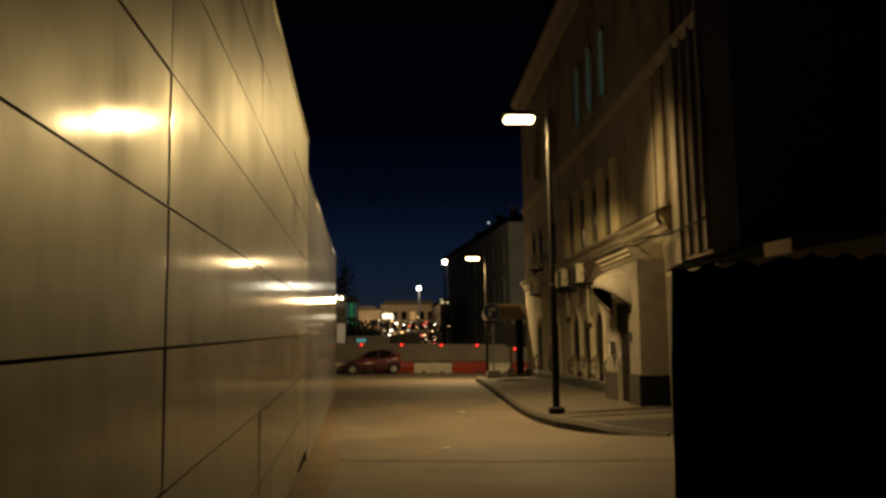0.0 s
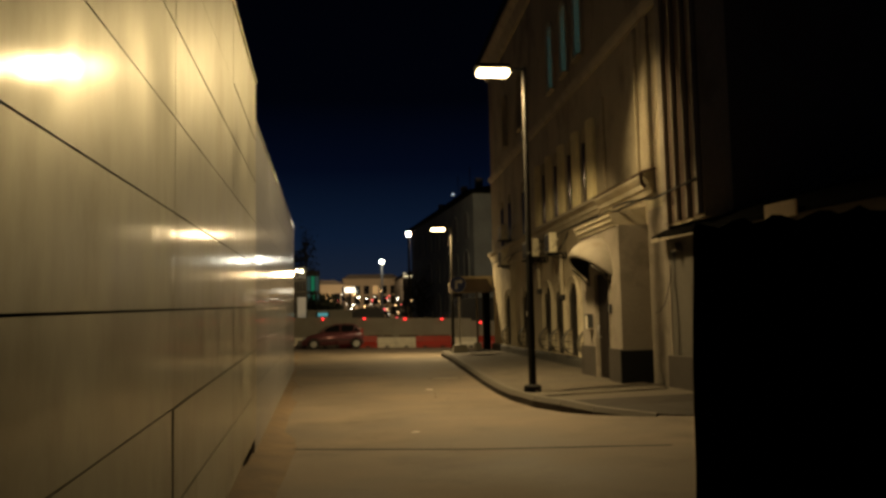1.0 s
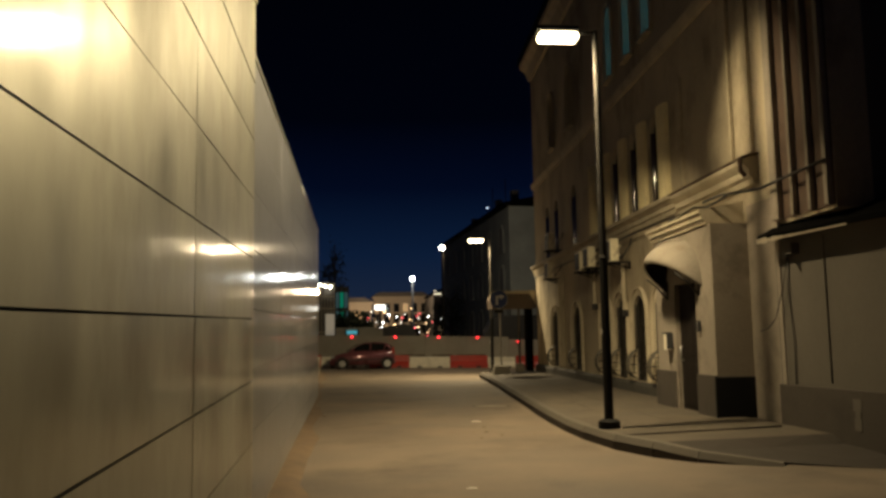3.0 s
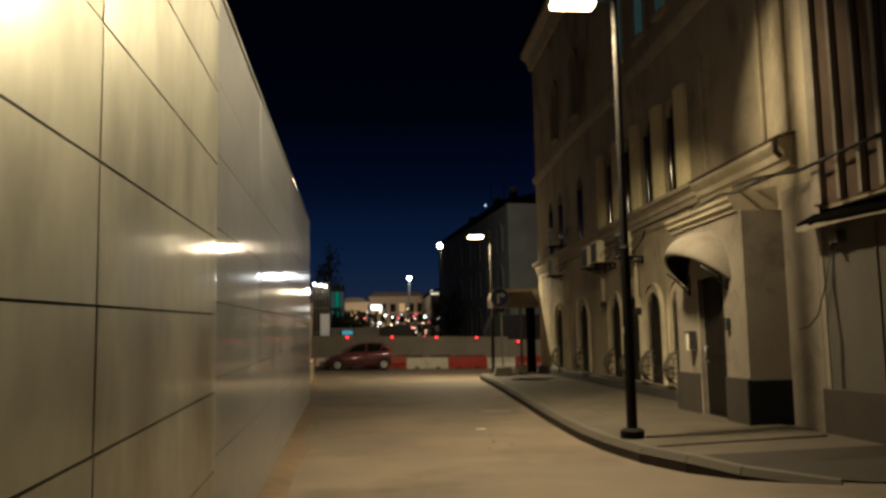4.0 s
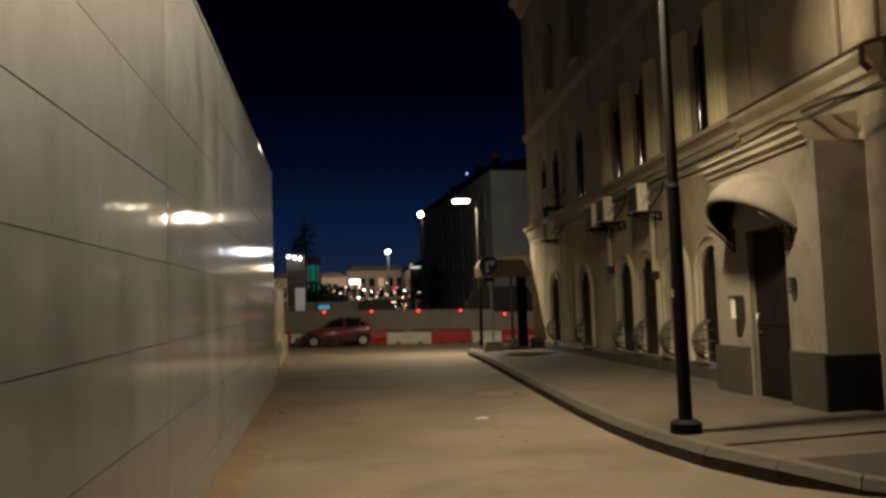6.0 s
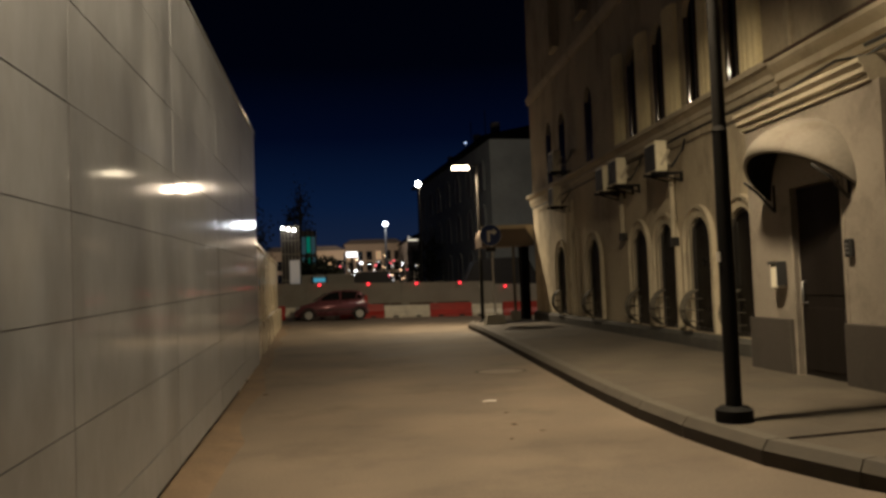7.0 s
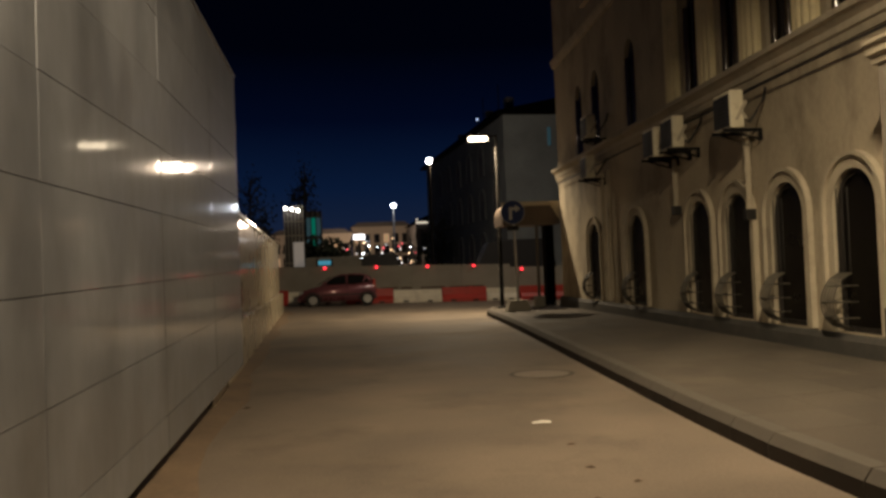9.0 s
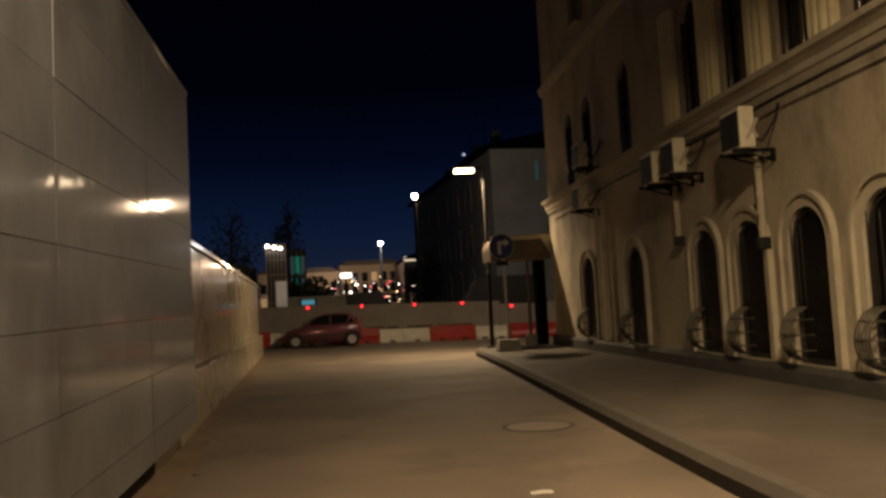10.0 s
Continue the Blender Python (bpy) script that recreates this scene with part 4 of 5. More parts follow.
# Unseen lamp added round the corner to carry that fill light.
ob = thing("square_lamp", "added post lamp with a white globe, out of sight behind the house", "street lamp", (11.6, 46.0, -0.25))
part("post", tube(B(), (0, 0, 0), (0, 0, 7.0), 0.09, 0.06), BLACKSTEEL, ob)
part("globe", ball(B(), (0, 0, 7.08), 0.09), WHITEGLOW, ob, "glowing white globe")

# ---- road sign on its block ----
sign = thing("road_sign", "round blue road sign with a white arrow on a concrete block", "road sign", (4.86, 32.0, 0.08))
bm = B()
box(bm, -0.32, -0.22, 0.0, 0.32, 0.22, 0.36)
for v in bm.verts:
    if v.co.z > 0.2:
        v.co.x *= 0.72
        v.co.y *= 0.72
part("concrete_block", bm, CONCRETE, sign)
part("post", tube(B(), (0.02, 0, 0.36), (-0.02, 0, 2.95), 0.032), STEEL, sign)
bm = B()
tube(bm, (-0.04, -0.036, 2.63), (-0.04, -0.05, 2.63), 0.30, seg=36)
part("sign_face", bm, SIGNBLUE, sign, "blue disc with a white arrow")
bm = B()
for q in ([(-0.14, 2.44), (-0.06, 2.44), (-0.06, 2.68), (-0.14, 2.68)], [(-0.14, 2.68), (0.03, 2.68), (0.03, 2.76), (-0.14, 2.76)],
          [(0.03, 2.62), (0.16, 2.72), (0.03, 2.82)]):
    prism(bm, q, "y", -0.056, -0.0505)
part("arrow", bm, SIGNWHITE, sign)
bm = B()
tube(bm, (-0.04, -0.03, 2.63), (-0.04, -0.036, 2.63), 0.315, seg=36)
part("rim", bm, STEEL, sign)
bm = B()
box(bm, -0.2, -0.05, 2.16, 0.1, -0.036, 2.28)
part("lower_plate", bm, STEEL_DARK, sign)

# ---- canopy at the end of the house ----
can = thing("canopy", "brown sheet canopy on white-footed posts at the house end", "canopy", (4.85, 33.50, 0.0))
bm = B()
prof = [(0.0, 2.45)]
for i in range(9):
    a = math.pi / 2 * i / 8
    prof.append((0.0 + 0.35 * (1 - math.cos(a)), 2.72 + 0.36 * math.sin(a)))
prof += [(1.62, 3.08), (1.62, 2.45)]
prism(bm, prof, "y", 0.0, 1.2)
part("roof", bm, BROWNSHEET, can, "curved brown sheet roof")
bm = B()
box(bm, 0.0, -0.03, 2.98, 1.62, -0.004, 3.09)
part("fascia_edge", bm, TRIM, can)
bm = B()
prism(bm, [(1.30, 3.09), (1.62, 3.09), (1.62, 2.55)], "y", -0.06, -0.03)
part("gusset", bm, TRIM, can)
for x, y in ((0.98, 0.1),):
    bm = B()
    tube(bm, (x, y, 0.45), (x, y, 2.448), 0.045)
    p = part("post", bm, GREYWALL, can)
    bm = B()
    box(bm, x - 0.13, y - 0.13, 0.0, x + 0.13, y + 0.13, 0.46, bevel=0.02)
    part("post_foot", bm, CONCRETE, can, "pale concrete foot")
bm = B()
box(bm, 1.38, 0.7, 0.0, 1.62, 1.15, 2.448)
part("back_panel", bm, DARKROOF, can, "dark boarded back")

# ---- barrier line across the end of the street ----


def far_z(x, y=48.0):
    return lower(x, y)


def barrier(name_label, mat, x0, x1, h=0.62):
    ob = thing("road_barrier", name_label, "barrier", ((x0 + x1) / 2, 48.0, far_z((x0 + x1) / 2) - 0.01), group="plastic road barriers")
    ob.matrix_basis = ob.matrix_basis @ pose(0, 0, 0, 0, 1.1, 0)
    w = (x1 - x0) / 2 - 0.01
    bm = B()
    prism(bm, [(-0.24, 0.0), (0.24, 0.0), (0.24, 0.16), (0.11, 0.34), (0.09, h), (-0.09, h), (-0.11, 0.34), (-0.24, 0.16)], "x", -w, w)
    bmesh.ops.bevel(bm, geom=list(bm.edges), offset=0.018, segments=2, affect="EDGES")
    part("shell", bm, mat, ob)
    for s in (-0.5, 0.5):
        bm = B()
        box(bm, w * s - 0.12, -0.245, 0.03, w * s + 0.12, -0.238, 0.11)
        part("lifting_slot", bm, DARK, ob)
    bm = B()
    tube(bm, (w * 0.3, 0, h - 0.01), (w * 0.3, 0, h + 0.035), 0.06)
    part("filler_cap", bm, mat, ob)
    return ob


RB, WB = "red plastic road barrier, scuffed, at the kerbside", "white plastic road barrier, dirty, at the kerbside"
for lab, mat, a, b in ((RB, REDPLASTIC, -4.0, -1.95), (WB, WHITEPLASTIC, -1.95, 0.35), (RB, REDPLASTIC, 0.55, 2.66), (WB, WHITEPLASTIC, 2.66, 4.83), (RB, REDPLASTIC, 4.83, 6.86),
                       (WB, WHITEPLASTIC, 6.86, 8.35), (RB, REDPLASTIC, 8.4, 10.5), (WB, WHITEPLASTIC, 10.5, 12.6)):
    barrier(lab, mat, a, b, 0.66 if mat is REDPLASTIC else 0.58)
bm = B()
for a, b in ((2.1, 2.9), (3.0, 3.5), (3.9, 5.0), (5.2, 6.75)):
    box(bm, a, 47.96, far_z(a) + 0.61, b, 48.04, far_z(a) + 0.69)
solid("barrier_rail", bm, RUST, "dark rails lying on the road barriers", "rail", kind="stuff")

cw = thing("site_wall", "long smooth concrete site wall closing the street end", "wall", kind="structure")
x = -5.6
while x < 13.5:
    w = 2.3
    bm = B()
    top = 1.63 - 0.024 * x if x < 6.9 else 1.29
    box(bm, x + 0.006, 48.9, -0.5, x + w - 0.006, 49.1, top)
    for v in bm.verts:
        if v.co.z > 0:
            v.co.z -= 0.024 * (v.co.x - x)
    part("panel", bm, CONCRETE, cw)
    x += w
for i, (x, z) in enumerate(((-0.35, 1.60), (1.99, 1.56), (4.33, 1.50), (6.47, 1.46), (8.73, 1.21), (-2.6, 1.66))):
    ob = thing("beacon", "small red warning light on the site wall", "warning light", (x, 48.82, z - 0.06), group="red warning lights on the site wall")
    part("housing", tube(B(), (0, 0.07, -0.06), (0, 0.0, -0.04), 0.05), DARK, ob)
    part("lens", ball(B(), (0, 0, 0.02), 0.065, sub=1), REDGLOW, ob, "glowing red lens")

# ---- parked car ----


def car():
    ob = thing("car", "burgundy small five-door hatchback parked by the barriers", "car", (0.30, 46.6, far_z(0.30, 46.6) - 0.005))
    # side outline, nose towards -x
    low = [(-1.76, 0.28), (-1.80, 0.44), (-1.76, 0.60), (-1.58, 0.73), (-1.30, 0.82), (-0.92, 0.91), (-0.82, 0.945), (1.44, 1.0), (1.55, 0.92), (1.60, 0.62), (1.58, 0.34), (1.48, 0.24), (-1.66, 0.22)]
    bm = B()
    prism(bm, low, "y", -0.80, 0.80)
    bmesh.ops.bevel(bm, geom=[e for e in bm.edges if abs(e.verts[0].co.y - e.verts[1].co.y) < 0.01], offset=0.07, segments=3, affect="EDGES")
    for f in bm.faces:
        f.smooth = True
    part("body", bm, CARPAINT, ob)
    roof = [(-0.92, 0.92), (-0.26, 1.33), (0.05, 1.43), (0.70, 1.46), (1.16, 1.41), (1.30, 1.33), (1.50, 0.97)]
    bm = B()
    prism(bm, roof, "y", -0.72, 0.72)
    for v in bm.verts:
        if v.co.z > 1.2:
            v.co.y *= 0.80
        elif v.co.z > 0.95:
            v.co.y *= 0.97
    bmesh.ops.bevel(bm, geom=list(bm.edges), offset=0.05, segments=3, affect="EDGES")
    for f in bm.faces:
        f.smooth = True
    part("cabin", bm, CARPAINT, ob)

    def side_pane(pts, s):
        bm = B()
        vs = []
        for x, z in pts:
            y = 0.722 - (z - 0.95) * 0.29 + 0.012
            vs.append((x, s * y, z))
        a = [bm.verts.new(v) for v in vs]
        b = [bm.verts.new((v[0], v[1] - s * 0.02, v[2])) for v in vs]
        bm.faces.new(a)
        bm.faces.new(b[::-1])
        for i in range(len(a)):
            bm.faces.new((a[i], a[(i + 1) % len(a)], b[(i + 1) % len(a)], b[i]))
        part("side_window", bm, GLASS, ob)

    for s in (-1, 1):
        side_pane([(-0.72, 0.99), (0.28, 1.00), (0.28, 1.37), (0.02, 1.37), (-0.26, 1.29)], s)
        side_pane([(0.36, 1.00), (1.00, 1.01), (1.12, 1.34), (0.92, 1.37), (0.36, 1.38)], s)
        side_pane([(1.07, 1.02), (1.32, 1.05), (1.18, 1.29)], s)
        bm = B()
        box(bm, -0.72, s * 0.80 - 0.07, 0.98, -0.56, s * 0.80 + 0.07, 1.10, bevel=0.03)
        part("wing_mirror", bm, CARPAINT, ob)
        bm = B()
        box(bm, -1.77, s * 0.62 - 0.14, 0.56, -1.52, s * 0.62 + 0.16, 0.70, bevel=0.03)
        part("headlight", bm, STEEL, ob, "clear headlight, unlit")
        bm = B()
        box(bm, 1.46, s * 0.70 - 0.08, 0.80, 1.59, s * 0.70 + 0.08, 1.16, bevel=0.025)
        part("tail_light", bm, REDPLASTIC, ob, "red tail light, unlit")
        for x in (0.16, 0.92):
            bm = B()
            box(bm, x, s * 0.802 - 0.012, 0.82, x + 0.16, s * 0.802 + 0.012, 0.85)
            part("door_handle", bm, CARPAINT, ob)
        for x in (-0.78, 0.32, 1.05):
            bm = B()
            box(bm, x, s * 0.8005 - 0.002, 0.32, x + 0.012, s * 0.8005 + 0.002, 0.95)
            part("door_seam", bm, DARK, ob)
        bm = B()
        box(bm, -0.75, s * 0.806 - 0.008, 0.50, 1.0, s * 0.806 + 0.008, 0.55)
        part("rub_strip", bm, DARK, ob)
        for x in (-1.17, 1.20):
            wheel = new("wheel")
            wheel.parent = ob
            bm = B()
            tube(bm, (x, s * 0.66, 0.30), (x, s * 0.815, 0.30), 0.30, seg=28)
            bmesh.ops.bevel(bm, geom=[e for e in bm.edges if abs(e.verts[0].co.y - e.verts[1].co.y) < 1e-4], offset=0.03, segments=2, affect="EDGES")
            part("tyre", bm, TYRE, wheel)
            bm = B()
            tube(bm, (x, s * 0.80, 0.30), (x, s * 0.823, 0.30), 0.20, 0.18, seg=24)
            for k in range(7):
                a = 2 * math.pi * k / 7
                box(bm, x + 0.12 * math.cos(a) - 0.02, s * 0.823 - 0.004, 0.30 + 0.12 * math.sin(a) - 0.02, x + 0.12 * math.cos(a) + 0.02, s * 0.823 + 0.006, 0.30 + 0.12 * math.sin(a) + 0.02)
            part("hubcap", bm, RIM, wheel, "silver hubcap")
            bm = B()
            arc = [(x + 0.37 * math.cos(math.pi * k / 12), s * 0.806, 0.28 + 0.37 * math.sin(math.pi * k / 12)) for k in range(13)]
            path_tube(bm, arc, 0.03, 6)
            part("wheel_arch", bm, DARK, ob)
    bm = B()
    prism(bm, [(-0.96, 0.985), (-0.34, 1.365), (-0.31, 1.345), (-0.93, 0.965)], "y", -0.58, 0.58)
    for v in bm.verts:
        v.co.x -= 0.028
    part("windscreen", bm, GLASS, ob)
    bm = B()
    prism(bm, [(1.33, 1.30), (1.47, 1.04), (1.50, 1.05), (1.36, 1.31)], "y", -0.55, 0.55)
    part("rear_window", bm, GLASS, ob)
    bm = B()
    box(bm, -1.84, -0.74, 0.24, -1.68, 0.74, 0.44, bevel=0.04)
    part("front_bumper", bm, CARPAINT, ob)
    bm = B()
    box(bm, 1.48, -0.76, 0.28, 1.64, 0.76, 0.52, bevel=0.04)
    part("rear_bumper", bm, CARPAINT, ob)
    bm = B()
    box(bm, -1.852, -0.26, 0.31, -1.842, 0.26, 0.42)
    part("number_plate", bm, SIGNWHITE, ob, "blank white plate")
    bm = B()
    path_tube(bm, [(1.06, 0.0, 1.42), (1.22, 0.0, 1.58)], 0.008, 5)
    part("aerial", bm, DARK, ob)
    ob.scale = (0.95, 0.95, 0.93)
    return ob


car()

# ---- beyond the barrier ----
far = thing("netted_house", "large dark house wrapped in grey-green facade netting", "house", (10.45, 60.0, -0.4))
far.matrix_basis = pose(10.45, 60.0, -0.4, 0, 0, 4.0)
bm = B()
box(bm, 0, 0, 0, 14, 27, 10.9)
part("wall", bm, NETTING, far)
bm = B()
prism(bm, [(-0.5, 10.905), (14.5, 10.905), (14.5, 11.1), (7, 12.6), (-0.5, 11.1)], "y", -0.4, 27.4)
part("roof", bm, DARKROOF, far)
for k in range(7):
    for f in range(3):
        wn_ = new("window")
        wn_.parent = far
        bm = B()
        box(bm, -0.05, 1.6 + k * 3.6, 2.0 + f * 2.9, -0.004, 2.9 + k * 3.6, 3.9 + f * 2.9)
        part("pane", bm, DUSTYPANE, wn_)
        bm = B()
        arch_band(bm, 2.25 + k * 3.6, 1.3, 2.0 + f * 2.9, 3.95 + f * 2.9, 0.14, -0.10, -0.004, steps=6)
        part("window_frame", bm, NETTING, wn_)
part("lit_window", box(B(), 2.75, -0.06, 9.0, 2.95, -0.004, 10.1), TEALFAR, far, "narrow teal-lit stair window")
for x, y, h in ((0.8, 2.0, 1.4), (1.2, 8.5, 1.8), (0.6, 15.0, 1.2)):
    part("chimney", box(B(), x, y, 11.0, x + 0.5, y + 0.6, 11.0 + h), FARDARK, far)
for y in (2.0, 6.0):
    part("aerial", tube(B(), (0.3, y, 11.1), (0.3, y, 13.2), 0.03, seg=6), BLACKSTEEL, far)

hp = thing("roof_beacon", "small white lamp on the netted house roof edge", "lamp", (9.9, 66.0, 11.2))
part("bulb", ball(B(), (0, 0, 0.12), 0.09, sub=1), glow("dim_white_bulb", (0.7, 0.8, 1.0), 1.2), hp)
part("bracket", tube(B(), (0, 0, -0.4), (0, 0, 0.06), 0.03, seg=6), DARK, hp)

fh = thing("lit_cornice_house", "distant dark house with a lit cornice strip", "house", (13.2, 150, -0.5))
bm = B()
box(bm, 0, 0, 0, 18, 20, 9.6)
part("wall", bm, FARDARK, fh)
bm = B()
prism(bm, [(-0.4, 9.9), (18.4, 9.9), (9, 14)], "y", -0.4, 20)
part("roof", bm, DARKROOF, fh)
# The cornice emits in place of the light that falls on it.
bm = B()
box(bm, 0.1, -0.3, 9.62, 8.5, -0.05, 10.35)
part("cornice_glow", bm, CORNICEGLOW, fh, "pale cornice, the light falling on it drawn as glow")
for k in range(4):
    for f in range(2):
        bm = B()
        box(bm, 0.8 + k * 2.0, -0.12, 2.4 + f * 3.4, 1.8 + k * 2.0, -0.004, 4.4 + f * 3.4)
        part("window", bm, GLASS if (k + f) % 3 else WARMWINDOW, fh)


def city_block(x, y, w, h, mat, cols, rows_, lit, seed, label):
    ob = thing("city_block", label, "building", (x, y, -0.6), group="distant city houses")
    bm = B()
    box(bm, 0, 0, 0, w, 12, h)
    part("wall", bm, mat, ob)
    bm = B()
    prism(bm, [(-0.5, h + 0.004), (w + 0.5, h + 0.004), (w * 0.9, h + 0.9), (w * 0.1, h + 0.9)], "y", -0.4, 12.4)
    part("roof", bm, FARDARK, ob)
    bm = B()
    box(bm, -0.3, -0.4, h - 0.5, w + 0.3, -0.004, h)
    part("cornice", bm, mat, ob)
    r = random.Random(seed)
    for i in range(cols):
        for j in range(rows_):
            bm = B()
            u = (i + 0.5) * w / cols
            z = 3.2 + j * (h - 4.2) / rows_
            box(bm, u - 0.55, -0.1, z, u + 0.55, -0.004, z + 1.7)
            part("window", bm, WARMWINDOW if r.random() < lit else GLASS, ob)
    return ob


city_block(-12, 165, 14.5, 9.2, FARPLASTER, 8, 2, 0.25, 1, "distant pale plastered house with a few lit windows")
city_block(3, 172, 11, 10.6, FARPLASTER, 6, 3, 0.3, 2, "distant cream house lit by street lamps")
city_block(-34, 175, 20, 11, FARDARK, 8, 3, 0.1, 3, "distant dark house in shade")
city_block(14.5, 180, 16, 9, FARPLASTER, 7, 2, 0.2, 4, "distant pale house behind the lamps")

rnd = random.Random(21)
CITY = [(2.2, 150, 6.2, WHITISH), (-0.6, 148, 4.1, AMBERGLOW), (4.3, 146, 6.0, AMBERGLOW), (6.6, 150, 5.3, FARGLOW), (8.3, 140, 4.6, AMBERGLOW),
        (5.4, 130, 3.6, AMBERGLOW), (7.8, 128, 5.9, AMBERGLOW), (3.4, 120, 3.7, FARGLOW), (9.5, 138, 3.2, AMBERGLOW), (1.2, 138, 3.0, WHITISH), (10.6, 152, 5.0, WHITISH)]
for k in range(46):
    CITY.append((rnd.uniform(-1.0, 12.0), rnd.uniform(118, 160), rnd.choice((0.9, 1.6, 2.4, 3.3, 4.2, 5.2)) + rnd.uniform(-0.3, 0.3), rnd.choice((AMBERGLOW, WHITISH, FARGLOW, AMBERGLOW, PINKGLOW))))
for x, y, z, mat in CITY:
    ob = thing("city_lamp", "distant glowing street lamp on a thin post", "street lamp", (x, y, -0.5), group="distant street lamps")
    part("post", tube(B(), (0, 0, 0), (0, 0, z + 0.3), 0.07, seg=6), BLACKSTEEL, ob)
    part("lamp_head", ball(B(), (0, 0, z + 0.5), rnd.uniform(0.07, 0.13), sx=1.3, sub=1), mat, ob, "glowing lamp head")
# One added bulb without a lamp body, brightening the distant house fronts.
lamp_light("city_fill_light", (3.5, 152.0, 10.0), 4500, (1.0, 0.72, 0.45), down=False, radius=0.5)
for x, y, z, m_ in ((6.2, 96, 1.3, PINKGLOW), (6.9, 97, 1.3, PINKGLOW), (4.4, 99, 1.2, PINKGLOW), (5.0, 99, 1.2, PINKGLOW), (7.6, 105, 1.2, WHITISH), (3.6, 108, 1.25, WHITISH), (2.8, 108, 1.25, WHITISH)):
    ob = thing("far_vehicle_light", "distant vehicle lamp in the square", "vehicle lamp", (x, y, z - 0.5), group="distant vehicle lamps")
    part("lens", ball(B(), (0, 0, 0.5), 0.14, sub=1), m_, ob)
    part("bracket", tube(B(), (0, 0.1, -0.9), (0, 0.1, 0.5), 0.05, seg=6), DARK, ob)


def van(x, y, w, h, label):
    ob = thing("parked_vehicle", label, "vehicle", (x, y, -0.3))
    bm = B()
    prism(bm, [(0, 0.3), (0, h * 0.62), (w * 0.12, h * 0.95), (w * 0.3, h), (w * 0.85, h), (w, h * 0.6), (w, 0.3)], "y", 0, 1.7)
    bmesh.ops.bevel(bm, geom=list(bm.edges), offset=0.07, segments=2, affect="EDGES")
    part("body", bm, DARK, ob)
    for u in (w * 0.2, w * 0.8):
        part("wheel", tube(B(), (u, 0.0, 0.32), (u, 0.2, 0.32), 0.32), TYRE, ob)


van(1.2, 55, 2.5, 2.55, "dark parked vehicle seen over the site wall")
van(8.0, 56, 4.3, 3.1, "dark parked van seen over the site wall")

# site cabin with a lit cyan screen, glazed stair tower, teal windows
ob = thing("site_cabin", "plain concrete site cabin behind the wall", "cabin", (-1.25, 50.2, -0.2))
bm = B()
box(bm, 0, 0, 0, 2.6, 1.6, 2.28, bevel=0.02)
part("cabin_body", bm, CONCRETE, ob)
bm = B()
box(bm, 0.60, -0.06, 1.92, 1.18, -0.004, 2.12)
part("screen", bm, CYANGLOW, ob, "small lit cyan screen")
bm = B()
box(bm, 0.52, -0.09, 1.86, 0.58, -0.004, 2.20)
part("screen_bracket", bm, DARK, ob)
bm = B()
box(bm, 1.20, -0.09, 1.86, 1.27, -0.004, 2.20)
part("screen_bracket", bm, DARK, ob)
ob = thing("bush", "dark bush behind the site cabin", "bush", (-0.4, 53.5, -0.2))
bm = B()
rnd = random.Random(5)
for i in range(900):
    p = Vector((rnd.gauss(0, 0.6), rnd.gauss(0, 0.4), 2.35 + rnd.gauss(0, 0.42)))
    q = Euler([rnd.uniform(0, 6.3) for _ in range(3)]).to_matrix()
    s = rnd.uniform(0.13, 0.24)
    bm.faces.new([bm.verts.new(p + q @ Vector(v) * s) for v in ((-1, 0, 0), (0, -0.5, 0.1), (1, 0, 0), (0, 0.5, 0.1))])
part("foliage", bm, LEAF, ob)
part("stem", tube(B(), (0, 0, 0), (0, 0, 2.2), 0.06, 0.03, seg=7), BARK, ob)

tower = thing("glazed_stair", "lit glazed stair with white bars behind the wall", "stair tower", (-2.30, 52.0, -0.2))
bm = B()
box(bm, 0.0, 0.25, 0, 0.95, 0.6, 4.7)
part("core", bm, FARDARK, tower)
for i in range(6):
    part("bar", box(B(), 0.0 + i * 0.175, 0.0, 1.2, 0.045 + i * 0.175, 0.06, 4.9), PALEFRAME, tower)
for z in (2.05, 3.4, 4.1):
    part("rail", box(B(), 0, 0.062, z, 0.95, 0.10, z + 0.06), PALEFRAME, tower)
for i in range(3):
    part("spotlight", ball(B(), (0.10 + i * 0.30, -0.02, 4.78 - i * 0.06), 0.075, sub=1), WHITEGLOW, tower, "small white spotlight")
part("lit_panel", box(B(), 0.42, -0.05, 1.4, 0.93, -0.005, 3.1), glow("dim_warm_panel", (0.55, 0.47, 0.36), 0.25), tower, "dim warm panel")
lamp_light("stair_light", (-1.85, 51.8, 4.85), 12, (1, 0.92, 0.8), down=False, radius=0.1)

kiosk = thing("glass_kiosk", "glazed kiosk with teal and green lit panes", "kiosk", (-1.55, 60.0, -0.2))
for i, m_ in enumerate((TEALFAR, GREENGLOW, TEALFAR)):
    for j in range(2):
        part("pane", box(B(), 0.03 + i * 0.29, 0, 2.5 + j * 1.25, 0.26 + i * 0.29, 0.03, 3.55 + j * 1.25), m_ if j == 0 or i == 1 else TEALFAR, kiosk)
for i in range(4):
    part("mullion", box(B(), -0.01 + i * 0.29, -0.05, 0, 0.025 + i * 0.29, 0.1, 5.3), BLACKSTEEL, kiosk)
part("back", box(B(), 0.0, 0.12, 0, 0.9, 1.5, 5.2), FARDARK, kiosk)

wl_ = thing("lit_board", "distant white lit advertising board on a post", "advertising board", (1.35, 100.0, -0.4))
part("board", box(B(), 0.5, 0, 5.2, 1.7, 0.2, 5.75), WHITISH, wl_)
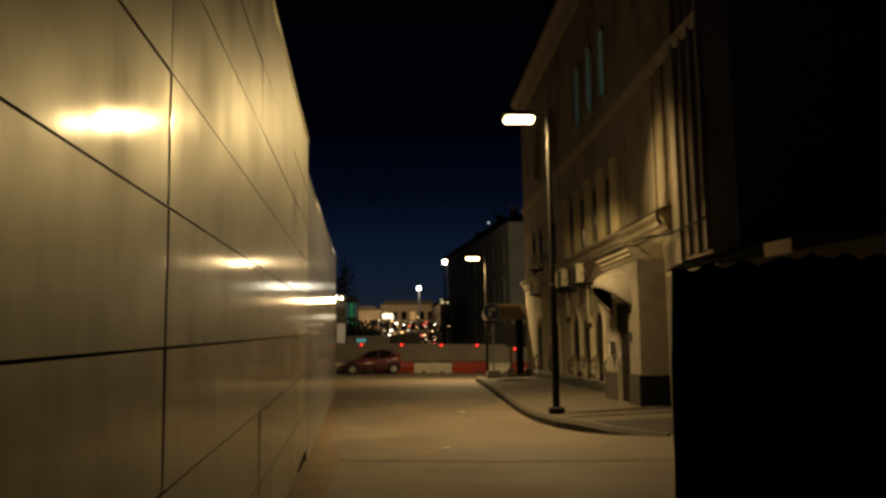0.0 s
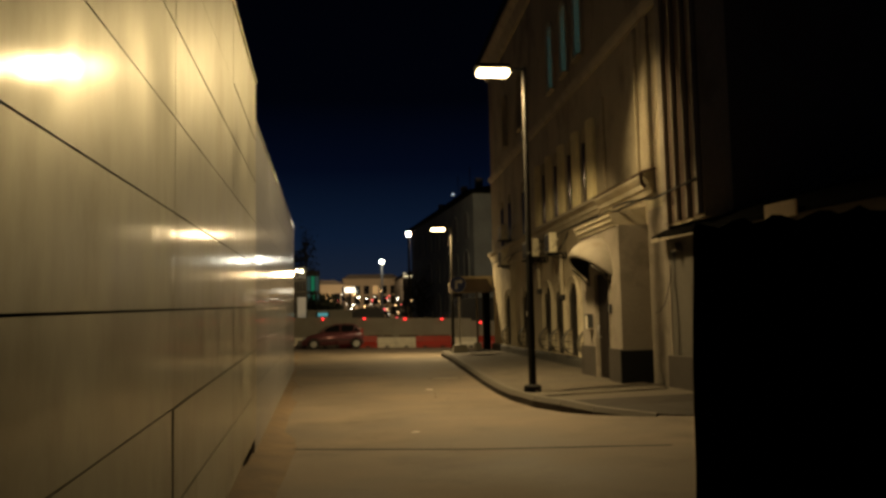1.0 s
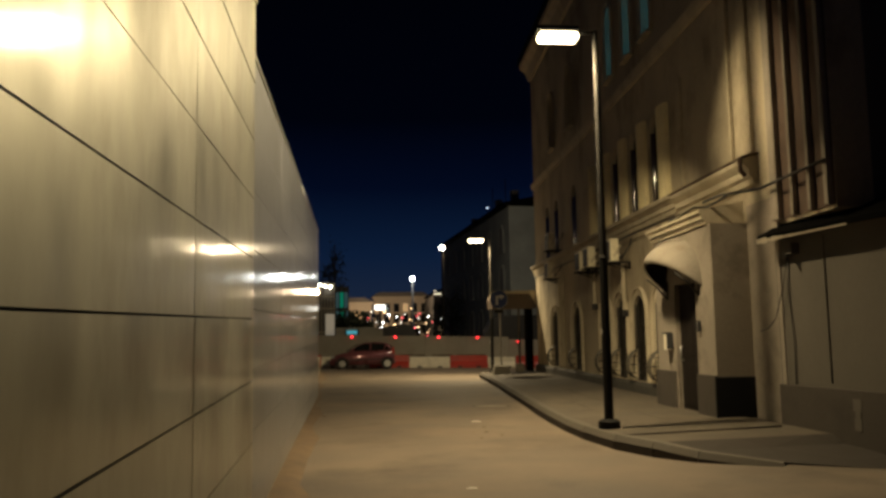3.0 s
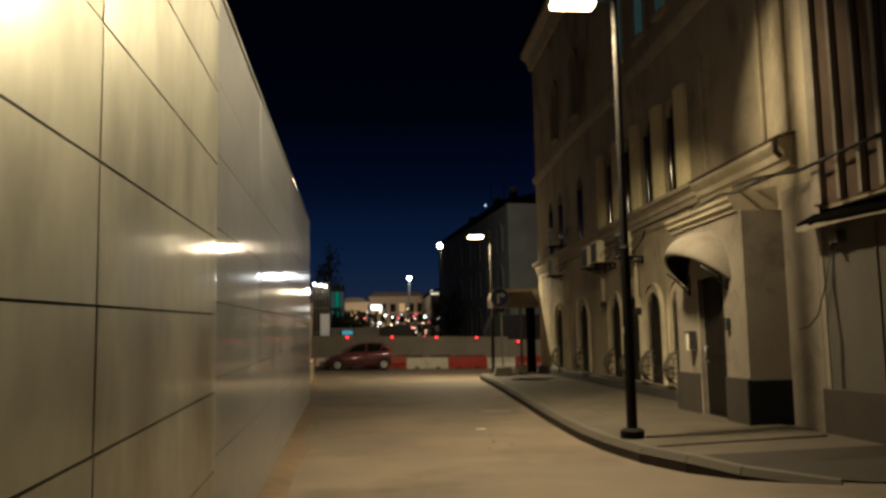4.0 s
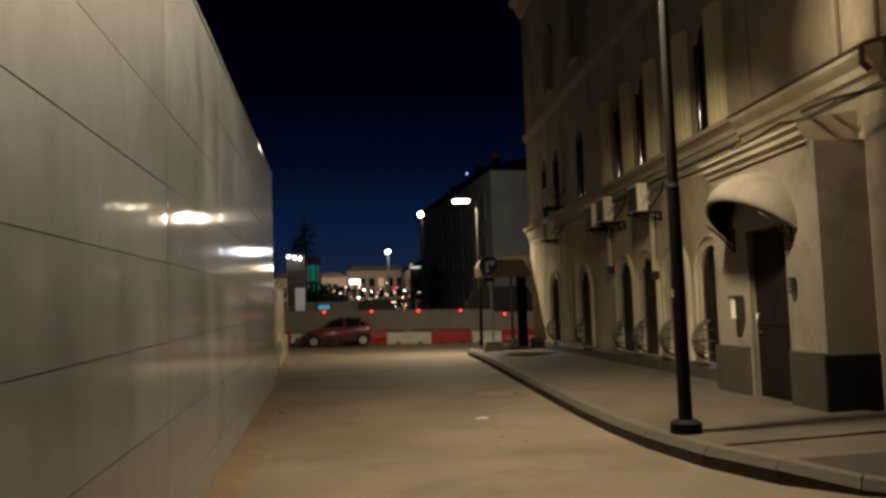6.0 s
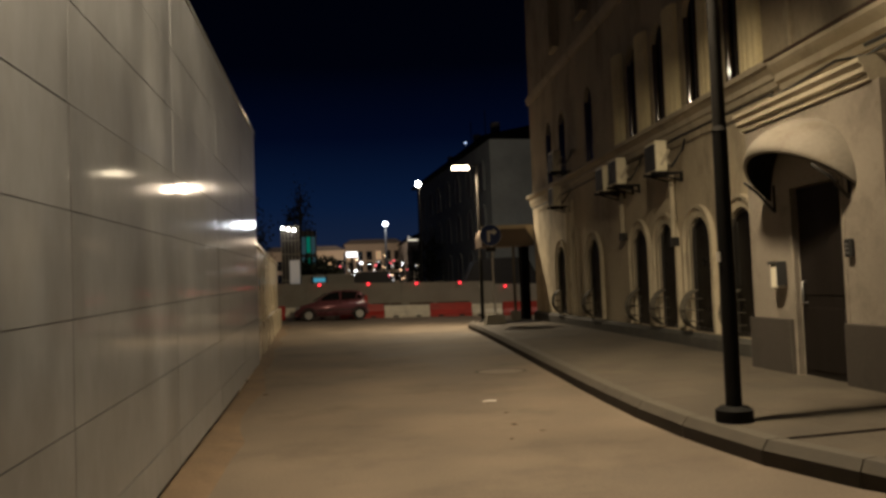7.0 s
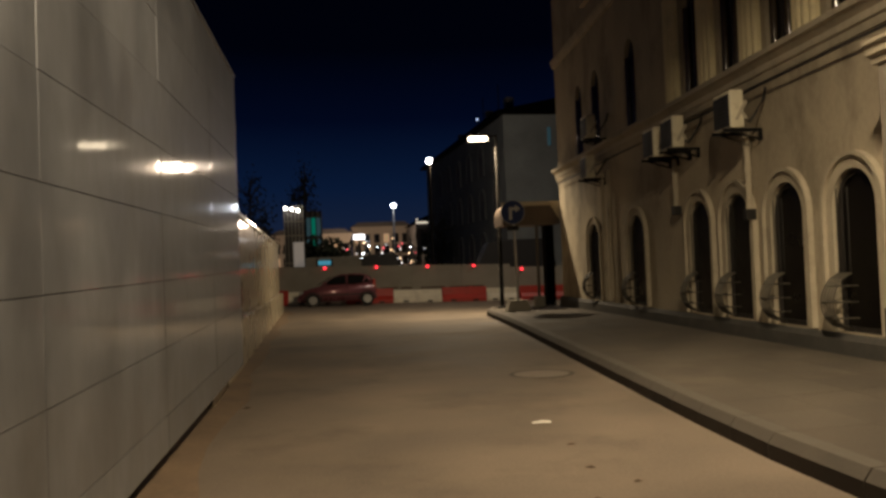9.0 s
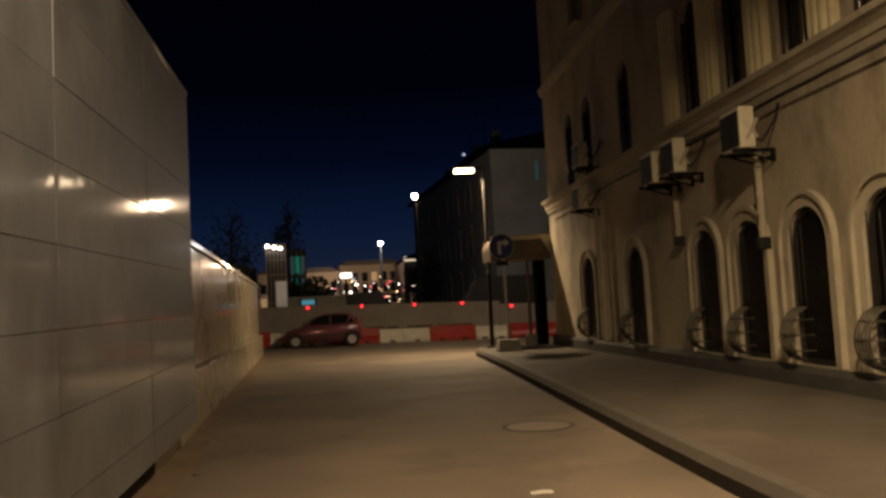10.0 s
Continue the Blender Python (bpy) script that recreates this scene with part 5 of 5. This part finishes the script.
part("post", tube(B(), (1.1, 0.3, 0), (1.1, 0.3, 5.6), 0.12), STEEL_DARK, wl_)


def narrow_tree(x, y, h, w, seed, label):
    """A slim dark tree: trunk, upright limbs and many small leaves."""
    ob = thing("tree", label, "tree", (x, y, -0.3))
    r = random.Random(seed)
    bm = B()
    tube(bm, (0, 0, 0), (0.1, 0, h * 0.95), 0.16, 0.03, seg=8)
    tips = []
    for i in range(26):
        z = h * r.uniform(0.25, 0.9)
        a = r.uniform(0, 6.3)
        d = w * (0.35 + 0.65 * math.sin(math.pi * z / h))
        tip = (d * math.cos(a), d * math.sin(a), z + r.uniform(0.5, 1.3))
        tube(bm, (0, 0, z), tip, 0.04, 0.012, seg=5)
        tips.append(tip)
    part("trunk", bm, BARK, ob)
    bm = B()
    for i in range(1500):
        t = Vector(r.choice(tips)) * r.uniform(0.55, 1.02)
        t.z = t.z if t.z > h * 0.2 else h * 0.3
        p = t + Vector((r.gauss(0, 0.22), r.gauss(0, 0.22), r.gauss(0, 0.35)))
        q = Euler([r.uniform(0, 6.3) for _ in range(3)]).to_matrix()
        s = r.uniform(0.07, 0.14)
        bm.faces.new([bm.verts.new(p + q @ Vector(v) * s) for v in ((-1, 0, 0), (0, -0.5, 0.12), (1, 0, 0), (0, 0.5, 0.12))])
    part("crown", bm, LEAF, ob, "thin dark crown")
    return ob


narrow_tree(-1.75, 63, 9.0, 0.75, 7, "slim dark tree against the night sky")
narrow_tree(-4.6, 58, 7.0, 1.4, 8, "dark leafy tree behind the low wall")
narrow_tree(-7.5, 52, 6.5, 1.8, 9, "dark leafy tree behind the low wall")
narrow_tree(7.9, 75, 5.4, 1.5, 10, "dark leafy tree before the netted house")
narrow_tree(11.0, 120, 6.5, 2.2, 12, "dark leafy tree in the square")
bm = B()
box(bm, -9.0, 20, 0, -6.0, 46, 3.0)
solid("site_shed", bm, DARKROOF, "dark shed on the site behind the walls", "shed")

# ---- litter on the road ----


def scrap(name, label, x, y, size, mat, seed):
    r = random.Random(seed)
    bm = B()
    pts = [(size * math.cos(a) * r.uniform(0.6, 1.1), size * 0.6 * math.sin(a) * r.uniform(0.6, 1.1)) for a in [k * math.pi / 4 for k in range(8)]]
    lo = [bm.verts.new((x + a, y + b, 0.004 + r.uniform(0, 0.004))) for a, b in pts]
    c = bm.verts.new((x, y, 0.012 + size * 0.10))
    for i in range(8):
        bm.faces.new((lo[i], lo[(i + 1) % 8], c))
    bm.faces.new(lo[::-1])
    return solid(name, bm, mat, label, "litter", group="litter on the road")


scrap("paper_scrap", "crumpled white paper scrap on the asphalt", 2.0, 17.9, 0.12, PAPER, 1)
scrap("paper_scrap", "small pale paper scrap on the asphalt", 1.09, 11.75, 0.06, PAPER, 2)
for i, (x, y, s) in enumerate(((2.0, 17.0, 0.07), (1.93, 16.3, 0.08), (2.1, 15.9, 0.05), (1.75, 15.6, 0.05), (-0.62, 19.6, 0.10), (-0.70, 15.2, 0.07))):
    scrap("dead_leaf", "dry brown leaf litter on the asphalt", x, y, s * 0.6, LEAFLITTER, 20 + i)

# ---- kerb stones and pavement slabs ----
for i in range(len(kerb_pts) - 1):
    a, b = kerb_pts[i], kerb_pts[i + 1]
    if a.y < 12.3 and a.x < 6.5:
        continue
    d = (b - a)
    a2, b2 = a + d * 0.006, b - d * 0.006
    na, nb = side(i), side(i + 1)
    bm = B()
    vs = []
    for p, n_ in ((a2, na), (b2, nb)):
        zt = kerb_top(p)
        vs.append([bm.verts.new(v) for v in ((p.x, p.y, -0.35), (p.x, p.y, zt - 0.07), (p.x + n_.x * 0.05, p.y + n_.y * 0.05, zt), (p.x + n_.x * 0.184, p.y + n_.y * 0.184, zt), (p.x + n_.x * 0.184, p.y + n_.y * 0.184, -0.35))])
    for j in range(4):
        f = bm.faces.new((vs[0][j], vs[1][j], vs[1][j + 1], vs[0][j + 1]))
        f.material_index = 1 if j == 0 else 0
    bm.faces.new(vs[0])
    bm.faces.new(vs[1][::-1])
    part("kerb_stone", bm, KERB, kerb).data.materials.append(KERBFACE)
slab_rnd = random.Random(4)
first = next(i for i, p in enumerate(kerb_pts) if p.y > 13.6)
last = next(i for i, p in enumerate(kerb_pts) if p.y > 34.0)
for i in range(first, last):
    a, b = kerb_pts[i], kerb_pts[i + 1]
    ra = (a + side(i) * 0.185, Vector((facade_x(a.y) - 0.22, a.y)))
    rb = (b + side(i + 1) * 0.185, Vector((facade_x(b.y) - 0.22, b.y)))
    za, zb = kerb_top(a), kerb_top(b)
    ea, eb = 0.24 + lower(ra[1].x, a.y), 0.24 + lower(rb[1].x, b.y)
    cols = 4
    for j in range(cols):
        f0, f1 = j / cols + 0.0006, (j + 1) / cols - 0.0006
        q = [ra[0].lerp(ra[1], f0), ra[0].lerp(ra[1], f1), rb[0].lerp(rb[1], f1), rb[0].lerp(rb[1], f0)]
        zs = [za + (ea - za) * f0, za + (ea - za) * f1, zb + (eb - zb) * f1, zb + (eb - zb) * f0]
        mid = (q[0] + q[1] + q[2] + q[3]) / 4
        q = [mid + (p - mid) * 0.9996 for p in q]
        dz = slab_rnd.uniform(-0.0006, 0.0008)
        bm = B()
        lo = [bm.verts.new((p.x, p.y, z - 0.06)) for p, z in zip(q, zs)]
        hi = [bm.verts.new((p.x, p.y, z + dz)) for p, z in zip(q, zs)]
        bm.faces.new(hi)
        for k in range(4):
            bm.faces.new((lo[k], lo[(k + 1) % 4], hi[(k + 1) % 4], hi[k]))
        part("slab", bm, SLAB, pavement)
